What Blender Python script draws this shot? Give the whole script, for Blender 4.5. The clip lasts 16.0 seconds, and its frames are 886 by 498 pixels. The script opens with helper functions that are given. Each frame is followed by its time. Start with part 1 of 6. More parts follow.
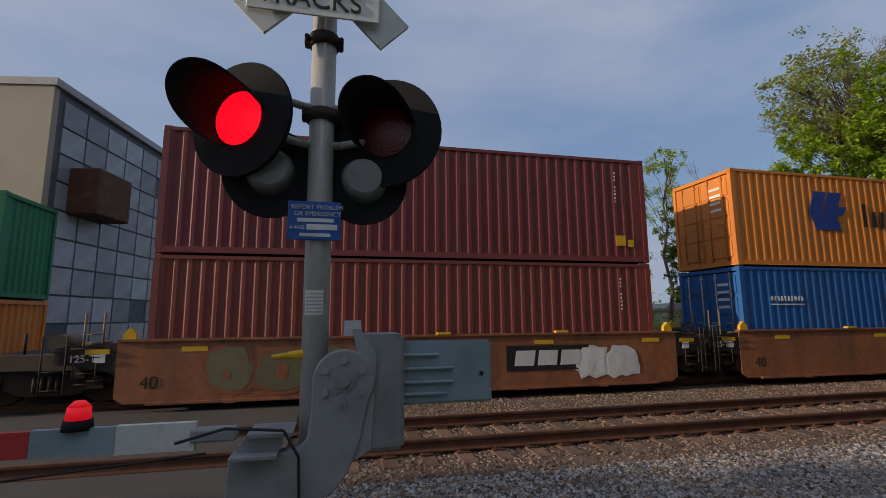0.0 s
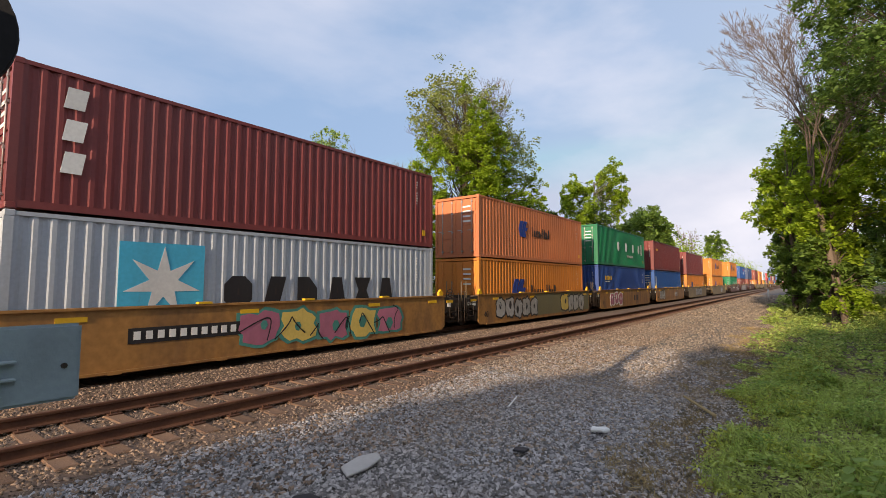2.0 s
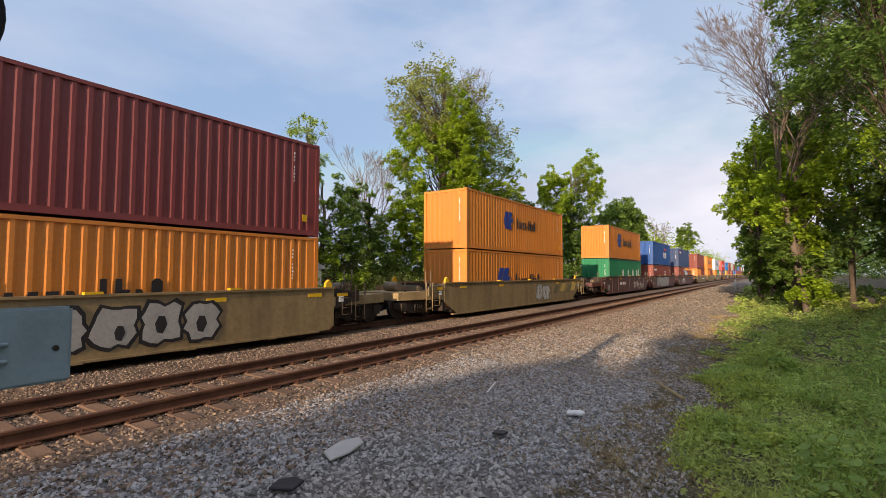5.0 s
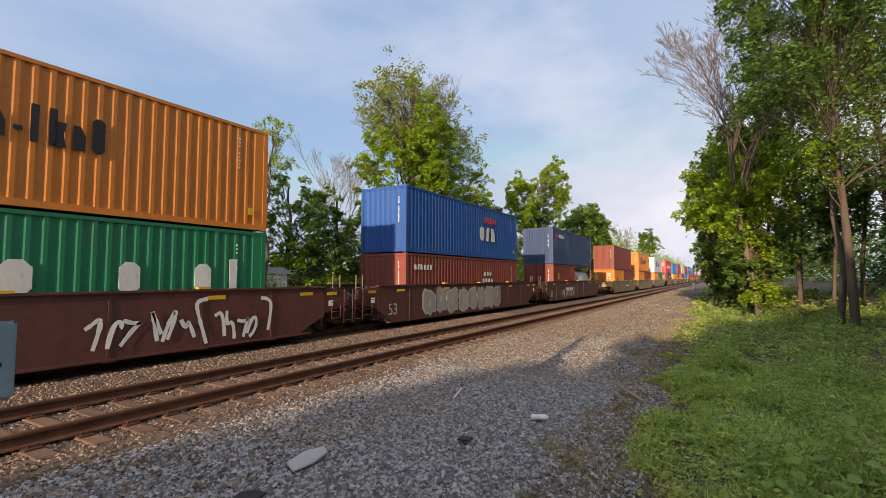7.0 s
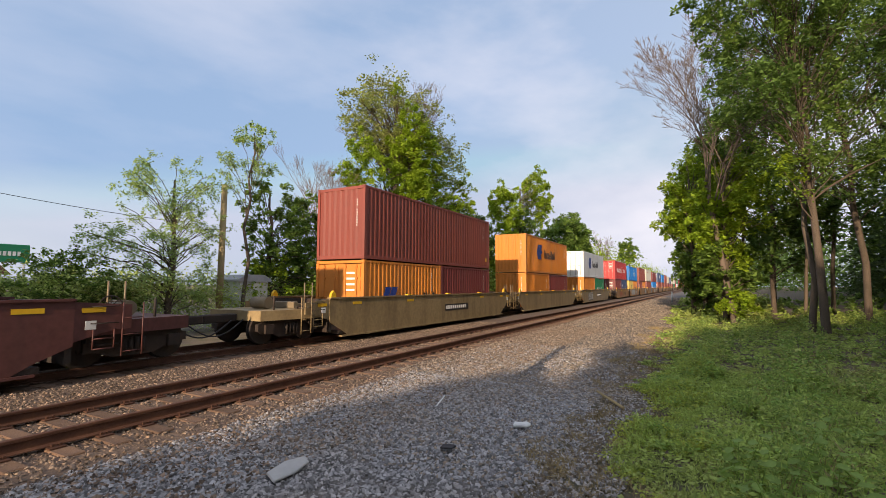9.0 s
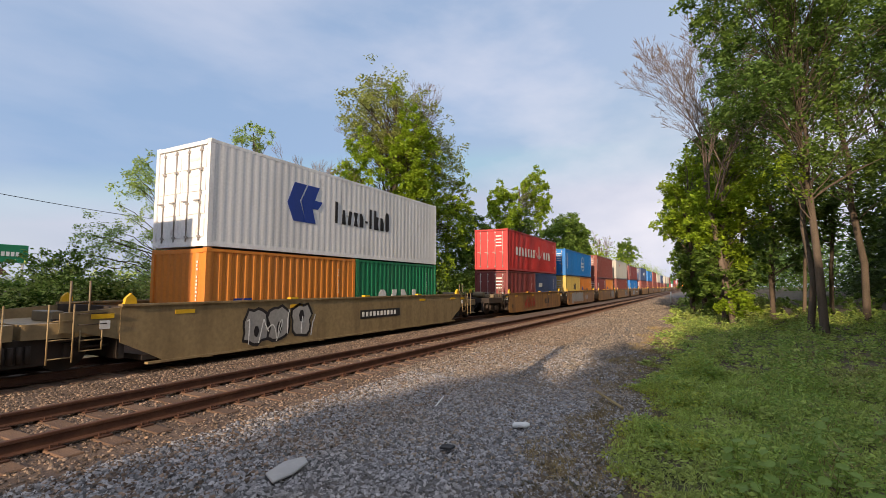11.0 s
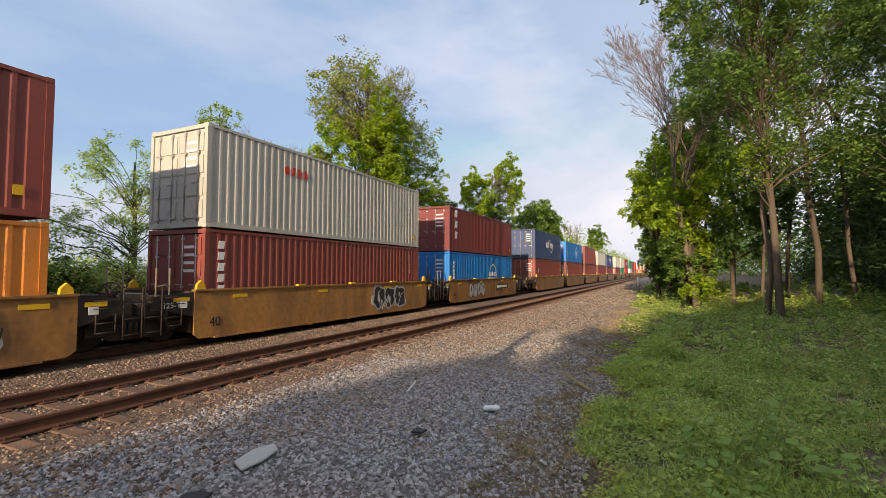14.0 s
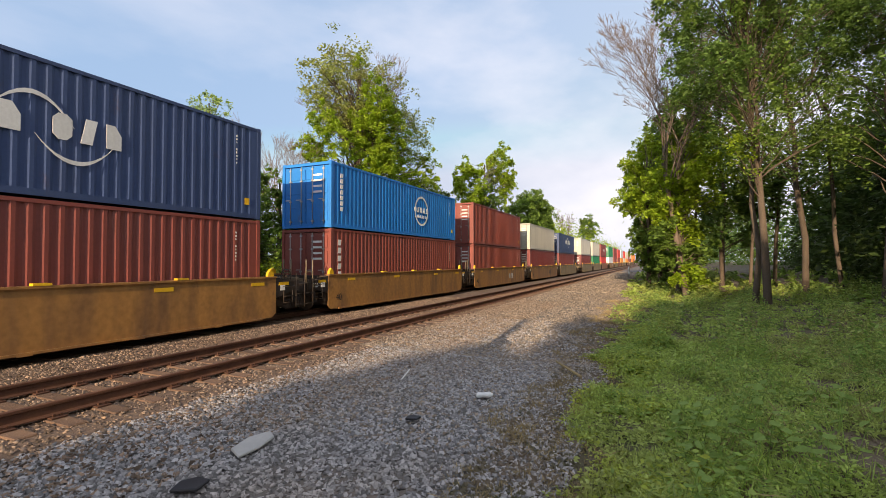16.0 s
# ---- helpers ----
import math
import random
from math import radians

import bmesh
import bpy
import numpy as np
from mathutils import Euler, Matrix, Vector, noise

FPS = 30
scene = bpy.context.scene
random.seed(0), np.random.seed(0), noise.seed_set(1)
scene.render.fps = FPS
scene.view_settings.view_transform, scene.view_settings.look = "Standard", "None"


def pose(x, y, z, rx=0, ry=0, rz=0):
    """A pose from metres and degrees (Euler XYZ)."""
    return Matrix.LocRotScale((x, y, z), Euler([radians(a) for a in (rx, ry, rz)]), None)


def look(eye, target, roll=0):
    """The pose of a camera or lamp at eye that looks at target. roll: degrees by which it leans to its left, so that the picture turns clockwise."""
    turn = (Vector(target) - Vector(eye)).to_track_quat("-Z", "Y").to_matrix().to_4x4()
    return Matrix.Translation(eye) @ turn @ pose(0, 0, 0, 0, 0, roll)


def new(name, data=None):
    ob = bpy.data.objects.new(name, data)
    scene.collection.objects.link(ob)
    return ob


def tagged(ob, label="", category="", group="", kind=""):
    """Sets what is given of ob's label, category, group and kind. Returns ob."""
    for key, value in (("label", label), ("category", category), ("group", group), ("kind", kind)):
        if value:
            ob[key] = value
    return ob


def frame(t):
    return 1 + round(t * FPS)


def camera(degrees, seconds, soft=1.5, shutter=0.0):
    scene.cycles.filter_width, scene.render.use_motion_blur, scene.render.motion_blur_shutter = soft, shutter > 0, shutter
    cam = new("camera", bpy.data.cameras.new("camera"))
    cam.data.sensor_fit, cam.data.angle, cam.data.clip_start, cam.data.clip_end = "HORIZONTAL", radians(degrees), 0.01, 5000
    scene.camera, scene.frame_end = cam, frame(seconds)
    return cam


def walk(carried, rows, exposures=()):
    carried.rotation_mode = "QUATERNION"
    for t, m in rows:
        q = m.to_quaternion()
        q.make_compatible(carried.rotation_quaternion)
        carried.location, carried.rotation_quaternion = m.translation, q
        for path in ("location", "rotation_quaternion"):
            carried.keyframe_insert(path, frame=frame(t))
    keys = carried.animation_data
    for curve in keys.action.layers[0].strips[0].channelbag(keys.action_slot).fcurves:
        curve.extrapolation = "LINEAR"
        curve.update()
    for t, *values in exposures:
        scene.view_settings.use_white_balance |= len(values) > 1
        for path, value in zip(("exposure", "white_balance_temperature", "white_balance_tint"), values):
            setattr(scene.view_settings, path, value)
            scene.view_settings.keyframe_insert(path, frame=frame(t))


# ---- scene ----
cam = camera(86.8, 16.0, soft=0.85, shutter=0.0)
PATH = [
    (0, 6.939, -0.045, 1.737, 98.20, 0.40, 77.19),
    (0.5, 6.932, 0.045, 1.784, 96.42, 0.38, 56.75),
    (1, 6.947, 0.065, 1.793, 95.26, 0.19, 42.73),
    (1.5, 6.963, 0.084, 1.783, 94.63, 0.11, 39.51),
    (2, 6.981, 0.097, 1.782, 94.20, 0.09, 37.36),
    (2.5, 6.982, 0.081, 1.786, 93.90, 0.06, 36.05),
    (3, 6.981, 0.066, 1.775, 93.62, 0.05, 35.36),
    (3.5, 6.972, 0.039, 1.755, 93.23, -0.13, 34.38),
    (6, 6.999, -0.015, 1.772, 92.76, -0.11, 34.73),
    (6.5, 7.014, -0.027, 1.786, 93.16, -0.12, 32.48),
    (7, 7.030, -0.010, 1.797, 93.44, -0.04, 30.81),
    (7.5, 7.022, -0.009, 1.799, 93.72, -0.08, 29.94),
    (8, 7.017, -0.030, 1.793, 94.01, -0.12, 29.31),
    (8.5, 7.022, -0.038, 1.790, 94.30, -0.16, 28.94),
    (9, 7.032, -0.037, 1.790, 94.45, -0.19, 28.68),
    (11.5, 7.030, -0.036, 1.789, 94.49, -0.14, 28.50),
    (12, 7.035, -0.036, 1.786, 94.48, -0.11, 28.29),
    (12.5, 7.035, -0.036, 1.797, 94.38, -0.10, 28.04),
    (13, 7.042, -0.039, 1.791, 93.98, -0.11, 27.22),
    (13.5, 7.036, -0.031, 1.785, 93.28, -0.11, 26.07),
    (14, 7.042, -0.015, 1.786, 92.77, -0.05, 25.31),
    (14.5, 7.038, -0.019, 1.779, 92.39, -0.02, 24.87),
    (15, 7.036, -0.038, 1.771, 92.14, -0.01, 24.60),
    (15.5, 7.046, -0.065, 1.770, 91.81, 0.05, 24.44),
    (16, 7.050, -0.064, 1.776, 91.55, 0.14, 24.38),
]
walk(cam, [(t, pose(*p)) for t, *p in PATH],
     exposures=[(0, -0.3, 6650, 14), (0.5, 0.02, 6800, 14), (1.0, 0.34, 7200, 15), (1.5, 0.46, 7200, 15), (3.5, 0.56, 7200, 15), (6.0, 0.49, 7250, 15), (9.0, 0.48, 7150, 15), (11.5, 0.40, 7150, 15), (13.3, 0.46, 7150, 15), (14.6, 0.65, 7450, 14), (16.0, 0.70, 7450, 14)])

# ---- world and sun ----
SUN_ELEV, SUN_AZ = 15.5, -5.0          # sun stands low behind the camera, nearly along the track


def make_world():
    w = bpy.data.worlds.new("sky")
    w.use_nodes = True
    n, l = w.node_tree.nodes, w.node_tree.links
    n.clear()
    out = n.new("ShaderNodeOutputWorld")
    bg = n.new("ShaderNodeBackground")
    sky = n.new("ShaderNodeTexSky")
    sky.sky_type = "NISHITA"
    sky.sun_disc = False
    sky.sun_elevation = radians(SUN_ELEV)
    sky.sun_rotation = radians(180 + SUN_AZ)
    sky.air_density, sky.dust_density, sky.ozone_density = 1.0, 0.6, 2.0
    tc = n.new("ShaderNodeTexCoord")
    mp = n.new("ShaderNodeMapping")
    mp.inputs["Scale"].default_value = (1.0, 0.55, 2.2)
    mp.inputs["Rotation"].default_value = (0.2, 0.9, 0.2)
    ns = n.new("ShaderNodeTexNoise")
    ns.inputs["Scale"].default_value = 1.9
    ns.inputs["Detail"].default_value = 7
    ns.inputs["Roughness"].default_value = 0.52
    rp = n.new("ShaderNodeValToRGB")
    rp.color_ramp.elements[0].position, rp.color_ramp.elements[0].color = 0.42, (0, 0, 0, 1)
    rp.color_ramp.elements[1].position, rp.color_ramp.elements[1].color = 0.68, (0.9, 0.9, 0.9, 1)
    mix = n.new("ShaderNodeMixRGB")
    mix.inputs["Color2"].default_value = (5.5, 5.75, 6.6, 1)
    l.new(tc.outputs["Generated"], mp.inputs["Vector"])
    l.new(mp.outputs["Vector"], ns.inputs["Vector"])
    l.new(ns.outputs["Fac"], rp.inputs["Fac"])
    sep = n.new("ShaderNodeSeparateXYZ")
    l.new(tc.outputs["Generated"], sep.inputs["Vector"])
    low = n.new("ShaderNodeMapRange")
    low.inputs["From Min"].default_value, low.inputs["From Max"].default_value = 0.0, 0.75
    low.inputs["To Min"].default_value, low.inputs["To Max"].default_value = 0.9, 0.75
    l.new(sep.outputs["Z"], low.inputs["Value"])
    haze = n.new("ShaderNodeMixRGB")
    haze.blend_type = "LIGHTEN"
    side = n.new("ShaderNodeMapRange")
    side.interpolation_type = "SMOOTHSTEP"
    side.inputs["From Min"].default_value, side.inputs["From Max"].default_value = -0.95, 0.35
    back = n.new("ShaderNodeMath")
    back.operation = "MULTIPLY"
    back.inputs[1].default_value = -1.6
    l.new(sep.outputs["Y"], back.inputs[0])
    back_only = n.new("ShaderNodeMath")
    back_only.operation = "MAXIMUM"
    back_only.inputs[1].default_value = 0.0
    l.new(back.outputs[0], back_only.inputs[0])
    around = n.new("ShaderNodeMath")
    l.new(back_only.outputs[0], around.inputs[0])
    l.new(sep.outputs["X"], around.inputs[1])
    l.new(around.outputs[0], side.inputs["Value"])
    tint = n.new("ShaderNodeMixRGB")
    tint.inputs["Color1"].default_value = (1.9, 3.05, 4.95, 1)
    tint.inputs["Color2"].default_value = (3.0, 3.9, 5.4, 1)
    l.new(side.outputs["Result"], tint.inputs["Fac"])
    l.new(tint.outputs["Color"], haze.inputs["Color2"])
    l.new(low.outputs["Result"], haze.inputs["Fac"])
    l.new(sky.outputs["Color"], haze.inputs["Color1"])
    ahead = n.new("ShaderNodeMapRange")
    ahead.inputs["From Min"].default_value, ahead.inputs["From Max"].default_value = -0.2, 0.4
    l.new(sep.outputs["Y"], ahead.inputs["Value"])
    cap = n.new("ShaderNodeMixRGB")
    cap.blend_type = "DARKEN"
    cap.inputs["Color2"].default_value = (3.1, 3.75, 5.0, 1)
    l.new(ahead.outputs["Result"], cap.inputs["Fac"])
    l.new(haze.outputs["Color"], cap.inputs["Color1"])
    l.new(cap.outputs["Color"], mix.inputs["Color1"])
    veil = n.new("ShaderNodeMapRange")
    veil.inputs["From Min"].default_value, veil.inputs["From Max"].default_value = -0.9, 0.0
    veil.inputs["To Min"].default_value, veil.inputs["To Max"].default_value = 0.35, 1.0
    l.new(sep.outputs["X"], veil.inputs["Value"])
    cloud = n.new("ShaderNodeMath")
    cloud.operation = "MULTIPLY"
    l.new(rp.outputs["Color"], cloud.inputs[0])
    l.new(veil.outputs["Result"], cloud.inputs[1])
    l.new(cloud.outputs[0], mix.inputs["Fac"])
    l.new(mix.outputs["Color"], bg.inputs["Color"])
    bg.inputs["Strength"].default_value = 0.12
    l.new(bg.outputs["Background"], out.inputs["Surface"])
    scene.world = w


make_world()
sun = new("sun", bpy.data.lights.new("sun", "SUN"))
sun.data.energy, sun.data.angle, sun.data.color = 4.2, radians(0.7), (1.0, 0.84, 0.64)
sun.matrix_world = look((0, 0, 0), (math.sin(radians(SUN_AZ)), math.cos(radians(SUN_AZ)), -math.tan(radians(SUN_ELEV))))


# ---- materials ----
def material(name, base, rough=0.7, metal=0.0, var=0.25, scale=3.0, second=None, amount=0.4, fine=40.0,
             bump=0.15, bump_scale=60.0, stretch=(1, 1, 1), random=0.12, translucent=0.0, island=0.0, spec=0.4, rust=0.0):
    """Paint or surface with broad stains, fine grain, relief and a little difference from piece to piece."""
    m = bpy.data.materials.new(name)
    m.use_nodes = True
    n, l = m.node_tree.nodes, m.node_tree.links
    b = n["Principled BSDF"]
    b.inputs["Roughness"].default_value = rough
    b.inputs["Metallic"].default_value = metal
    b.inputs["Specular IOR Level"].default_value = spec
    tc = n.new("ShaderNodeTexCoord")
    mp = n.new("ShaderNodeMapping")
    mp.inputs["Scale"].default_value = stretch
    l.new(tc.outputs["Object"], mp.inputs["Vector"])
    n1 = n.new("ShaderNodeTexNoise")
    n1.inputs["Scale"].default_value, n1.inputs["Detail"].default_value = scale, 6
    n2 = n.new("ShaderNodeTexNoise")
    n2.inputs["Scale"].default_value, n2.inputs["Detail"].default_value = fine, 4
    l.new(mp.outputs["Vector"], n1.inputs["Vector"])
    l.new(tc.outputs["Object"], n2.inputs["Vector"])
    ramp = n.new("ShaderNodeValToRGB")
    ramp.color_ramp.elements[0].position, ramp.color_ramp.elements[1].position = 0.45, 0.72
    l.new(n1.outputs["Fac"], ramp.inputs["Fac"])
    mix = n.new("ShaderNodeMixRGB")
    mix.inputs["Color1"].default_value = (*base, 1)
    mix.inputs["Color2"].default_value = (*(second or [c * 0.55 for c in base]), 1)
    sc = n.new("ShaderNodeMath")
    sc.operation = "MULTIPLY"
    sc.inputs[1].default_value = amount
    l.new(ramp.outputs["Color"], sc.inputs[0])
    l.new(sc.outputs[0], mix.inputs["Fac"])
    hsv = n.new("ShaderNodeHueSaturation")
    l.new(mix.outputs["Color"], hsv.inputs["Color"])
    val = n.new("ShaderNodeMapRange")
    val.inputs["To Min"].default_value, val.inputs["To Max"].default_value = 1 - var, 1 + var
    l.new(n2.outputs["Fac"], val.inputs["Value"])
    rnd = n.new("ShaderNodeMapRange")
    amt = island or random
    rnd.inputs["To Min"].default_value, rnd.inputs["To Max"].default_value = 1 - amt, 1 + amt
    if island:
        g = n.new("ShaderNodeNewGeometry")
        l.new(g.outputs["Random Per Island"], rnd.inputs["Value"])
    else:
        oi = n.new("ShaderNodeObjectInfo")
        l.new(oi.outputs["Random"], rnd.inputs["Value"])
    mul = n.new("ShaderNodeMath")
    mul.operation = "MULTIPLY"
    l.new(val.outputs["Result"], mul.inputs[0])
    l.new(rnd.outputs["Result"], mul.inputs[1])
    l.new(mul.outputs[0], hsv.inputs["Value"])
    l.new(hsv.outputs["Color"], b.inputs["Base Color"])
    if rust:
        n4 = n.new("ShaderNodeTexNoise")
        n4.inputs["Scale"].default_value, n4.inputs["Detail"].default_value, n4.inputs["Roughness"].default_value = 2.2, 9, 0.68
        mp2 = n.new("ShaderNodeMapping")
        mp2.inputs["Scale"].default_value = (1.0, 1.0, 0.45)
        l.new(tc.outputs["Object"], mp2.inputs["Vector"])
        l.new(mp2.outputs["Vector"], n4.inputs["Vector"])
        spots = n.new("ShaderNodeMapRange")
        spots.inputs["From Min"].default_value, spots.inputs["From Max"].default_value = 0.62, 0.72
        spots.inputs["To Max"].default_value = rust
        l.new(n4.outputs["Fac"], spots.inputs["Value"])
        worn = n.new("ShaderNodeMixRGB")
        worn.inputs["Color2"].default_value = (0.13, 0.06, 0.035, 1)
        l.new(spots.outputs["Result"], worn.inputs["Fac"])
        l.new(hsv.outputs["Color"], worn.inputs["Color1"])
        l.new(worn.outputs["Color"], b.inputs["Base Color"])
    if bump:
        n3 = n.new("ShaderNodeTexNoise")
        n3.inputs["Scale"].default_value, n3.inputs["Detail"].default_value = bump_scale, 5
        l.new(tc.outputs["Object"], n3.inputs["Vector"])
        bp = n.new("ShaderNodeBump")
        bp.inputs["Strength"].default_value, bp.inputs["Distance"].default_value = bump, 0.02
        l.new(n3.outputs["Fac"], bp.inputs["Height"])
        l.new(bp.outputs["Normal"], b.inputs["Normal"])
    if translucent:
        tr = n.new("ShaderNodeBsdfTranslucent")
        l.new(hsv.outputs["Color"], tr.inputs["Color"])
        mx = n.new("ShaderNodeMixShader")
        mx.inputs["Fac"].default_value = translucent
        l.new(b.outputs["BSDF"], mx.inputs[1])
        l.new(tr.outputs["BSDF"], mx.inputs[2])
        l.new(mx.outputs["Shader"], n["Material Output"].inputs["Surface"])
    return m


def glow(name, colour, strength):
    m = bpy.data.materials.new(name)
    m.use_nodes = True
    b = m.node_tree.nodes["Principled BSDF"]
    b.inputs["Base Color"].default_value = (*colour, 1)
    b.inputs["Emission Color"].default_value = (*colour, 1)
    b.inputs["Emission Strength"].default_value = strength
    return m


def paint(name, base, **kw):
    args = dict(rough=0.55, var=0.14, scale=1.3, amount=0.45, fine=14, rust=0.3, bump=0.05, bump_scale=30,
                stretch=(1, 1, 0.22), random=0.10, second=[c * 0.6 + 0.03 for c in base])
    args.update(kw)
    return material(name, base, **args)


COLOUR = {
    "maroon": (0.20, 0.043, 0.042), "orange": (0.66, 0.225, 0.038), "blue": (0.018, 0.118, 0.354),
    "navy": (0.041, 0.071, 0.165), "grey": (0.40, 0.44, 0.485), "green": (0.009, 0.195, 0.088),
    "deepblue": (0.018, 0.059, 0.236), "sky": (0.006, 0.189, 0.566), "red": (0.531, 0.047, 0.047), "cream": (0.49, 0.475, 0.415),
    "tan": (0.614, 0.448, 0.118), "white": (0.820, 0.820, 0.820), "brick": (0.24, 0.06, 0.045), "royal": (0.018, 0.09, 0.32), "rust": (0.58, 0.19, 0.08),
}
PAINT = {k: paint("paint_" + k, v) for k, v in COLOUR.items()}
WELL = {
    "yellow": paint("well_yellow", (0.35, 0.17, 0.05), amount=0.95, second=(0.15, 0.08, 0.04), scale=1.6, var=0.4, fine=7, rust=0.7),
    "brown": paint("well_brown", (0.300, 0.112, 0.050), amount=0.85, second=(0.125, 0.062, 0.037), scale=1.4, var=0.35, fine=8, rust=0.6),
    "oxide": paint("well_oxide", (0.115, 0.042, 0.036), amount=0.85, second=(0.07, 0.032, 0.027), scale=1.4, var=0.35, fine=8, rust=0.6),
    "khaki": paint("well_khaki", (0.300, 0.213, 0.106), amount=0.85, second=(0.150, 0.100, 0.050), scale=1.4, var=0.35, fine=8, rust=0.6),
}
M_DARK = material("grimy_steel", (0.042, 0.032, 0.026), 0.8, 0.2, second=(0.075, 0.042, 0.026), amount=0.6)
M_KHAKI = paint("dusty_khaki", (0.20, 0.15, 0.09))
M_WHITE = paint("white_marking", (0.75, 0.75, 0.72), var=0.15)
M_BLACK = paint("black_marking", (0.02, 0.018, 0.02))
M_LOGO = paint("blue_marking", (0.015, 0.05, 0.28))
M_CYAN = paint("light_blue_marking", (0.05, 0.42, 0.62))
M_YELLOW = paint("yellow_marking", (0.72, 0.42, 0.02))
M_REDM = paint("red_marking", (0.55, 0.04, 0.03))
M_SILVER = material("silver_marking", (0.42, 0.42, 0.43), 0.6, 0.0, var=0.2)
M_PINK = paint("pink_marking", (0.45, 0.15, 0.22), amount=0.6, scale=2)
M_ROD = material("galvanised_rod", (0.45, 0.42, 0.4), 0.5, 0.6)
M_RAIL = material("rusty_rail", (0.10, 0.045, 0.028), 0.75, 0.35, second=(0.17, 0.08, 0.045), amount=0.6)
M_HEAD = material("rail_head", (0.20, 0.12, 0.09), 0.4, 0.7, second=(0.14, 0.07, 0.05), amount=0.6)
M_TIE = material("weathered_tie_wood", (0.17, 0.10, 0.062), 0.9, var=0.35, scale=5, stretch=(0.2, 1, 1), second=(0.10, 0.062, 0.045), amount=0.7, fine=60, bump=0.6, bump_scale=45, random=0.25)
M_ASPHALT = material("asphalt", (0.085, 0.075, 0.068), 0.9, second=(0.05, 0.045, 0.042), scale=0.8, bump=0.4, fine=120)
M_GALV = material("galvanised_steel", (0.42, 0.42, 0.40), 0.55, 0.25, var=0.15, scale=4, second=(0.32, 0.30, 0.27), amount=0.6)
M_CAST = material("grey_casting", (0.30, 0.31, 0.315), 0.6, 0.0, var=0.15, scale=5, second=(0.15, 0.15, 0.15), amount=0.5)
M_PLATE = material("blue_grey_plate", (0.27, 0.35, 0.39), 0.55, 0.0, var=0.12, scale=4, second=(0.17, 0.2, 0.22), amount=0.5)
M_HOOD = material("black_hood", (0.022, 0.022, 0.024), 0.8, 0.0, var=0.2, bump=0.05, spec=0.12)
M_LENS_ON = glow("red_light", (0.9, 0.003, 0.012), 1.6)


def prismatic(m):
    """Small moulded facets across the glass of a lit lens."""
    n, l = m.node_tree.nodes, m.node_tree.links
    tc = n.new("ShaderNodeTexCoord")
    cell = n.new("ShaderNodeTexVoronoi")
    cell.inputs["Scale"].default_value = 110
    out = n.new("ShaderNodeMapRange")
    out.inputs["From Max"].default_value = 0.7
    out.inputs["To Min"].default_value, out.inputs["To Max"].default_value = 4.0, 1.3
    l.new(tc.outputs["Object"], cell.inputs["Vector"])
    l.new(cell.outputs["Distance"], out.inputs["Value"])
    l.new(out.outputs["Result"], n["Principled BSDF"].inputs["Emission Strength"])


prismatic(M_LENS_ON)
M_LENS_OFF = material("dark_red_lens", (0.12, 0.006, 0.008), 0.18, bump=0.3, bump_scale=90, spec=0.6)
M_SIGNBLUE = paint("blue_sign", (0.01, 0.11, 0.42), var=0.08)
M_BARK = material("bark", (0.115, 0.085, 0.062), 0.95, var=0.45, scale=6, stretch=(1, 1, 0.2), bump=0.9, bump_scale=25, second=(0.07, 0.055, 0.04), amount=0.8)
M_DEAD = material("bare_twigs", (0.18, 0.135, 0.105), 0.95, var=0.4, scale=5, bump=0.9, bump_scale=25)
M_POLE = material("grey_timber", (0.40, 0.30, 0.17), 0.95, var=0.3, stretch=(4, 4, 0.3), bump=0.4)


def leafmat(name, base, second, tr=0.45):
    return material(name, base, 0.6, var=0.25, scale=0.35, second=second, amount=0.6, bump=0, island=0.33, translucent=tr, spec=0.3)


M_LEAF = leafmat("leaf_green", (0.17, 0.27, 0.05), (0.125, 0.20, 0.045))
M_VINE = leafmat("vine_leaf", (0.31, 0.43, 0.035), (0.22, 0.34, 0.03))
M_OLIVE = leafmat("thin_olive_leaf", (0.31, 0.36, 0.10), (0.31, 0.28, 0.11))
M_WOODS = leafmat("woods_leaf", (0.13, 0.22, 0.05), (0.10, 0.17, 0.045))
M_FEATHER = leafmat("feathery_leaf", (0.36, 0.48, 0.15), (0.28, 0.40, 0.12))
# Leaf green darkened to carry the shade inside the woods.
M_SHADED_LEAF = leafmat("shade_darkened_leaf", (0.085, 0.135, 0.035), (0.07, 0.09, 0.03))
M_WEED_DARK = leafmat("weeds_dark_leaf", (0.29, 0.42, 0.10), (0.23, 0.34, 0.09))
M_WEED_YELLOW = leafmat("weeds_yellow_leaf", (0.46, 0.50, 0.09), (0.36, 0.43, 0.09))
M_GRASS = leafmat("weeds_leaf", (0.42, 0.52, 0.13), (0.44, 0.42, 0.17))
M_SOIL = material("soil", (0.17, 0.125, 0.085), 0.95, var=0.4, scale=1.5, second=(0.05, 0.07, 0.02), amount=0.8, bump=0.8, bump_scale=20)
M_STONE = material("crushed_stone", (0.335, 0.318, 0.31), 0.9, var=0.25, scale=0.5, second=(0.31, 0.25, 0.195), amount=0.55, bump=0.3, bump_scale=80, island=0.6)
M_TANSTONE = material("dusty_tan_stone", (0.285, 0.225, 0.17), 0.9, var=0.25, scale=0.4, second=(0.26, 0.18, 0.12), amount=0.6, bump=0.3, bump_scale=80, island=0.5)
M_RUSTSTONE = material("rust_stained_stone", (0.235, 0.165, 0.115), 0.9, var=0.25, scale=0.8, second=(0.19, 0.11, 0.068), amount=0.6, bump=0.3, bump_scale=80, island=0.75)


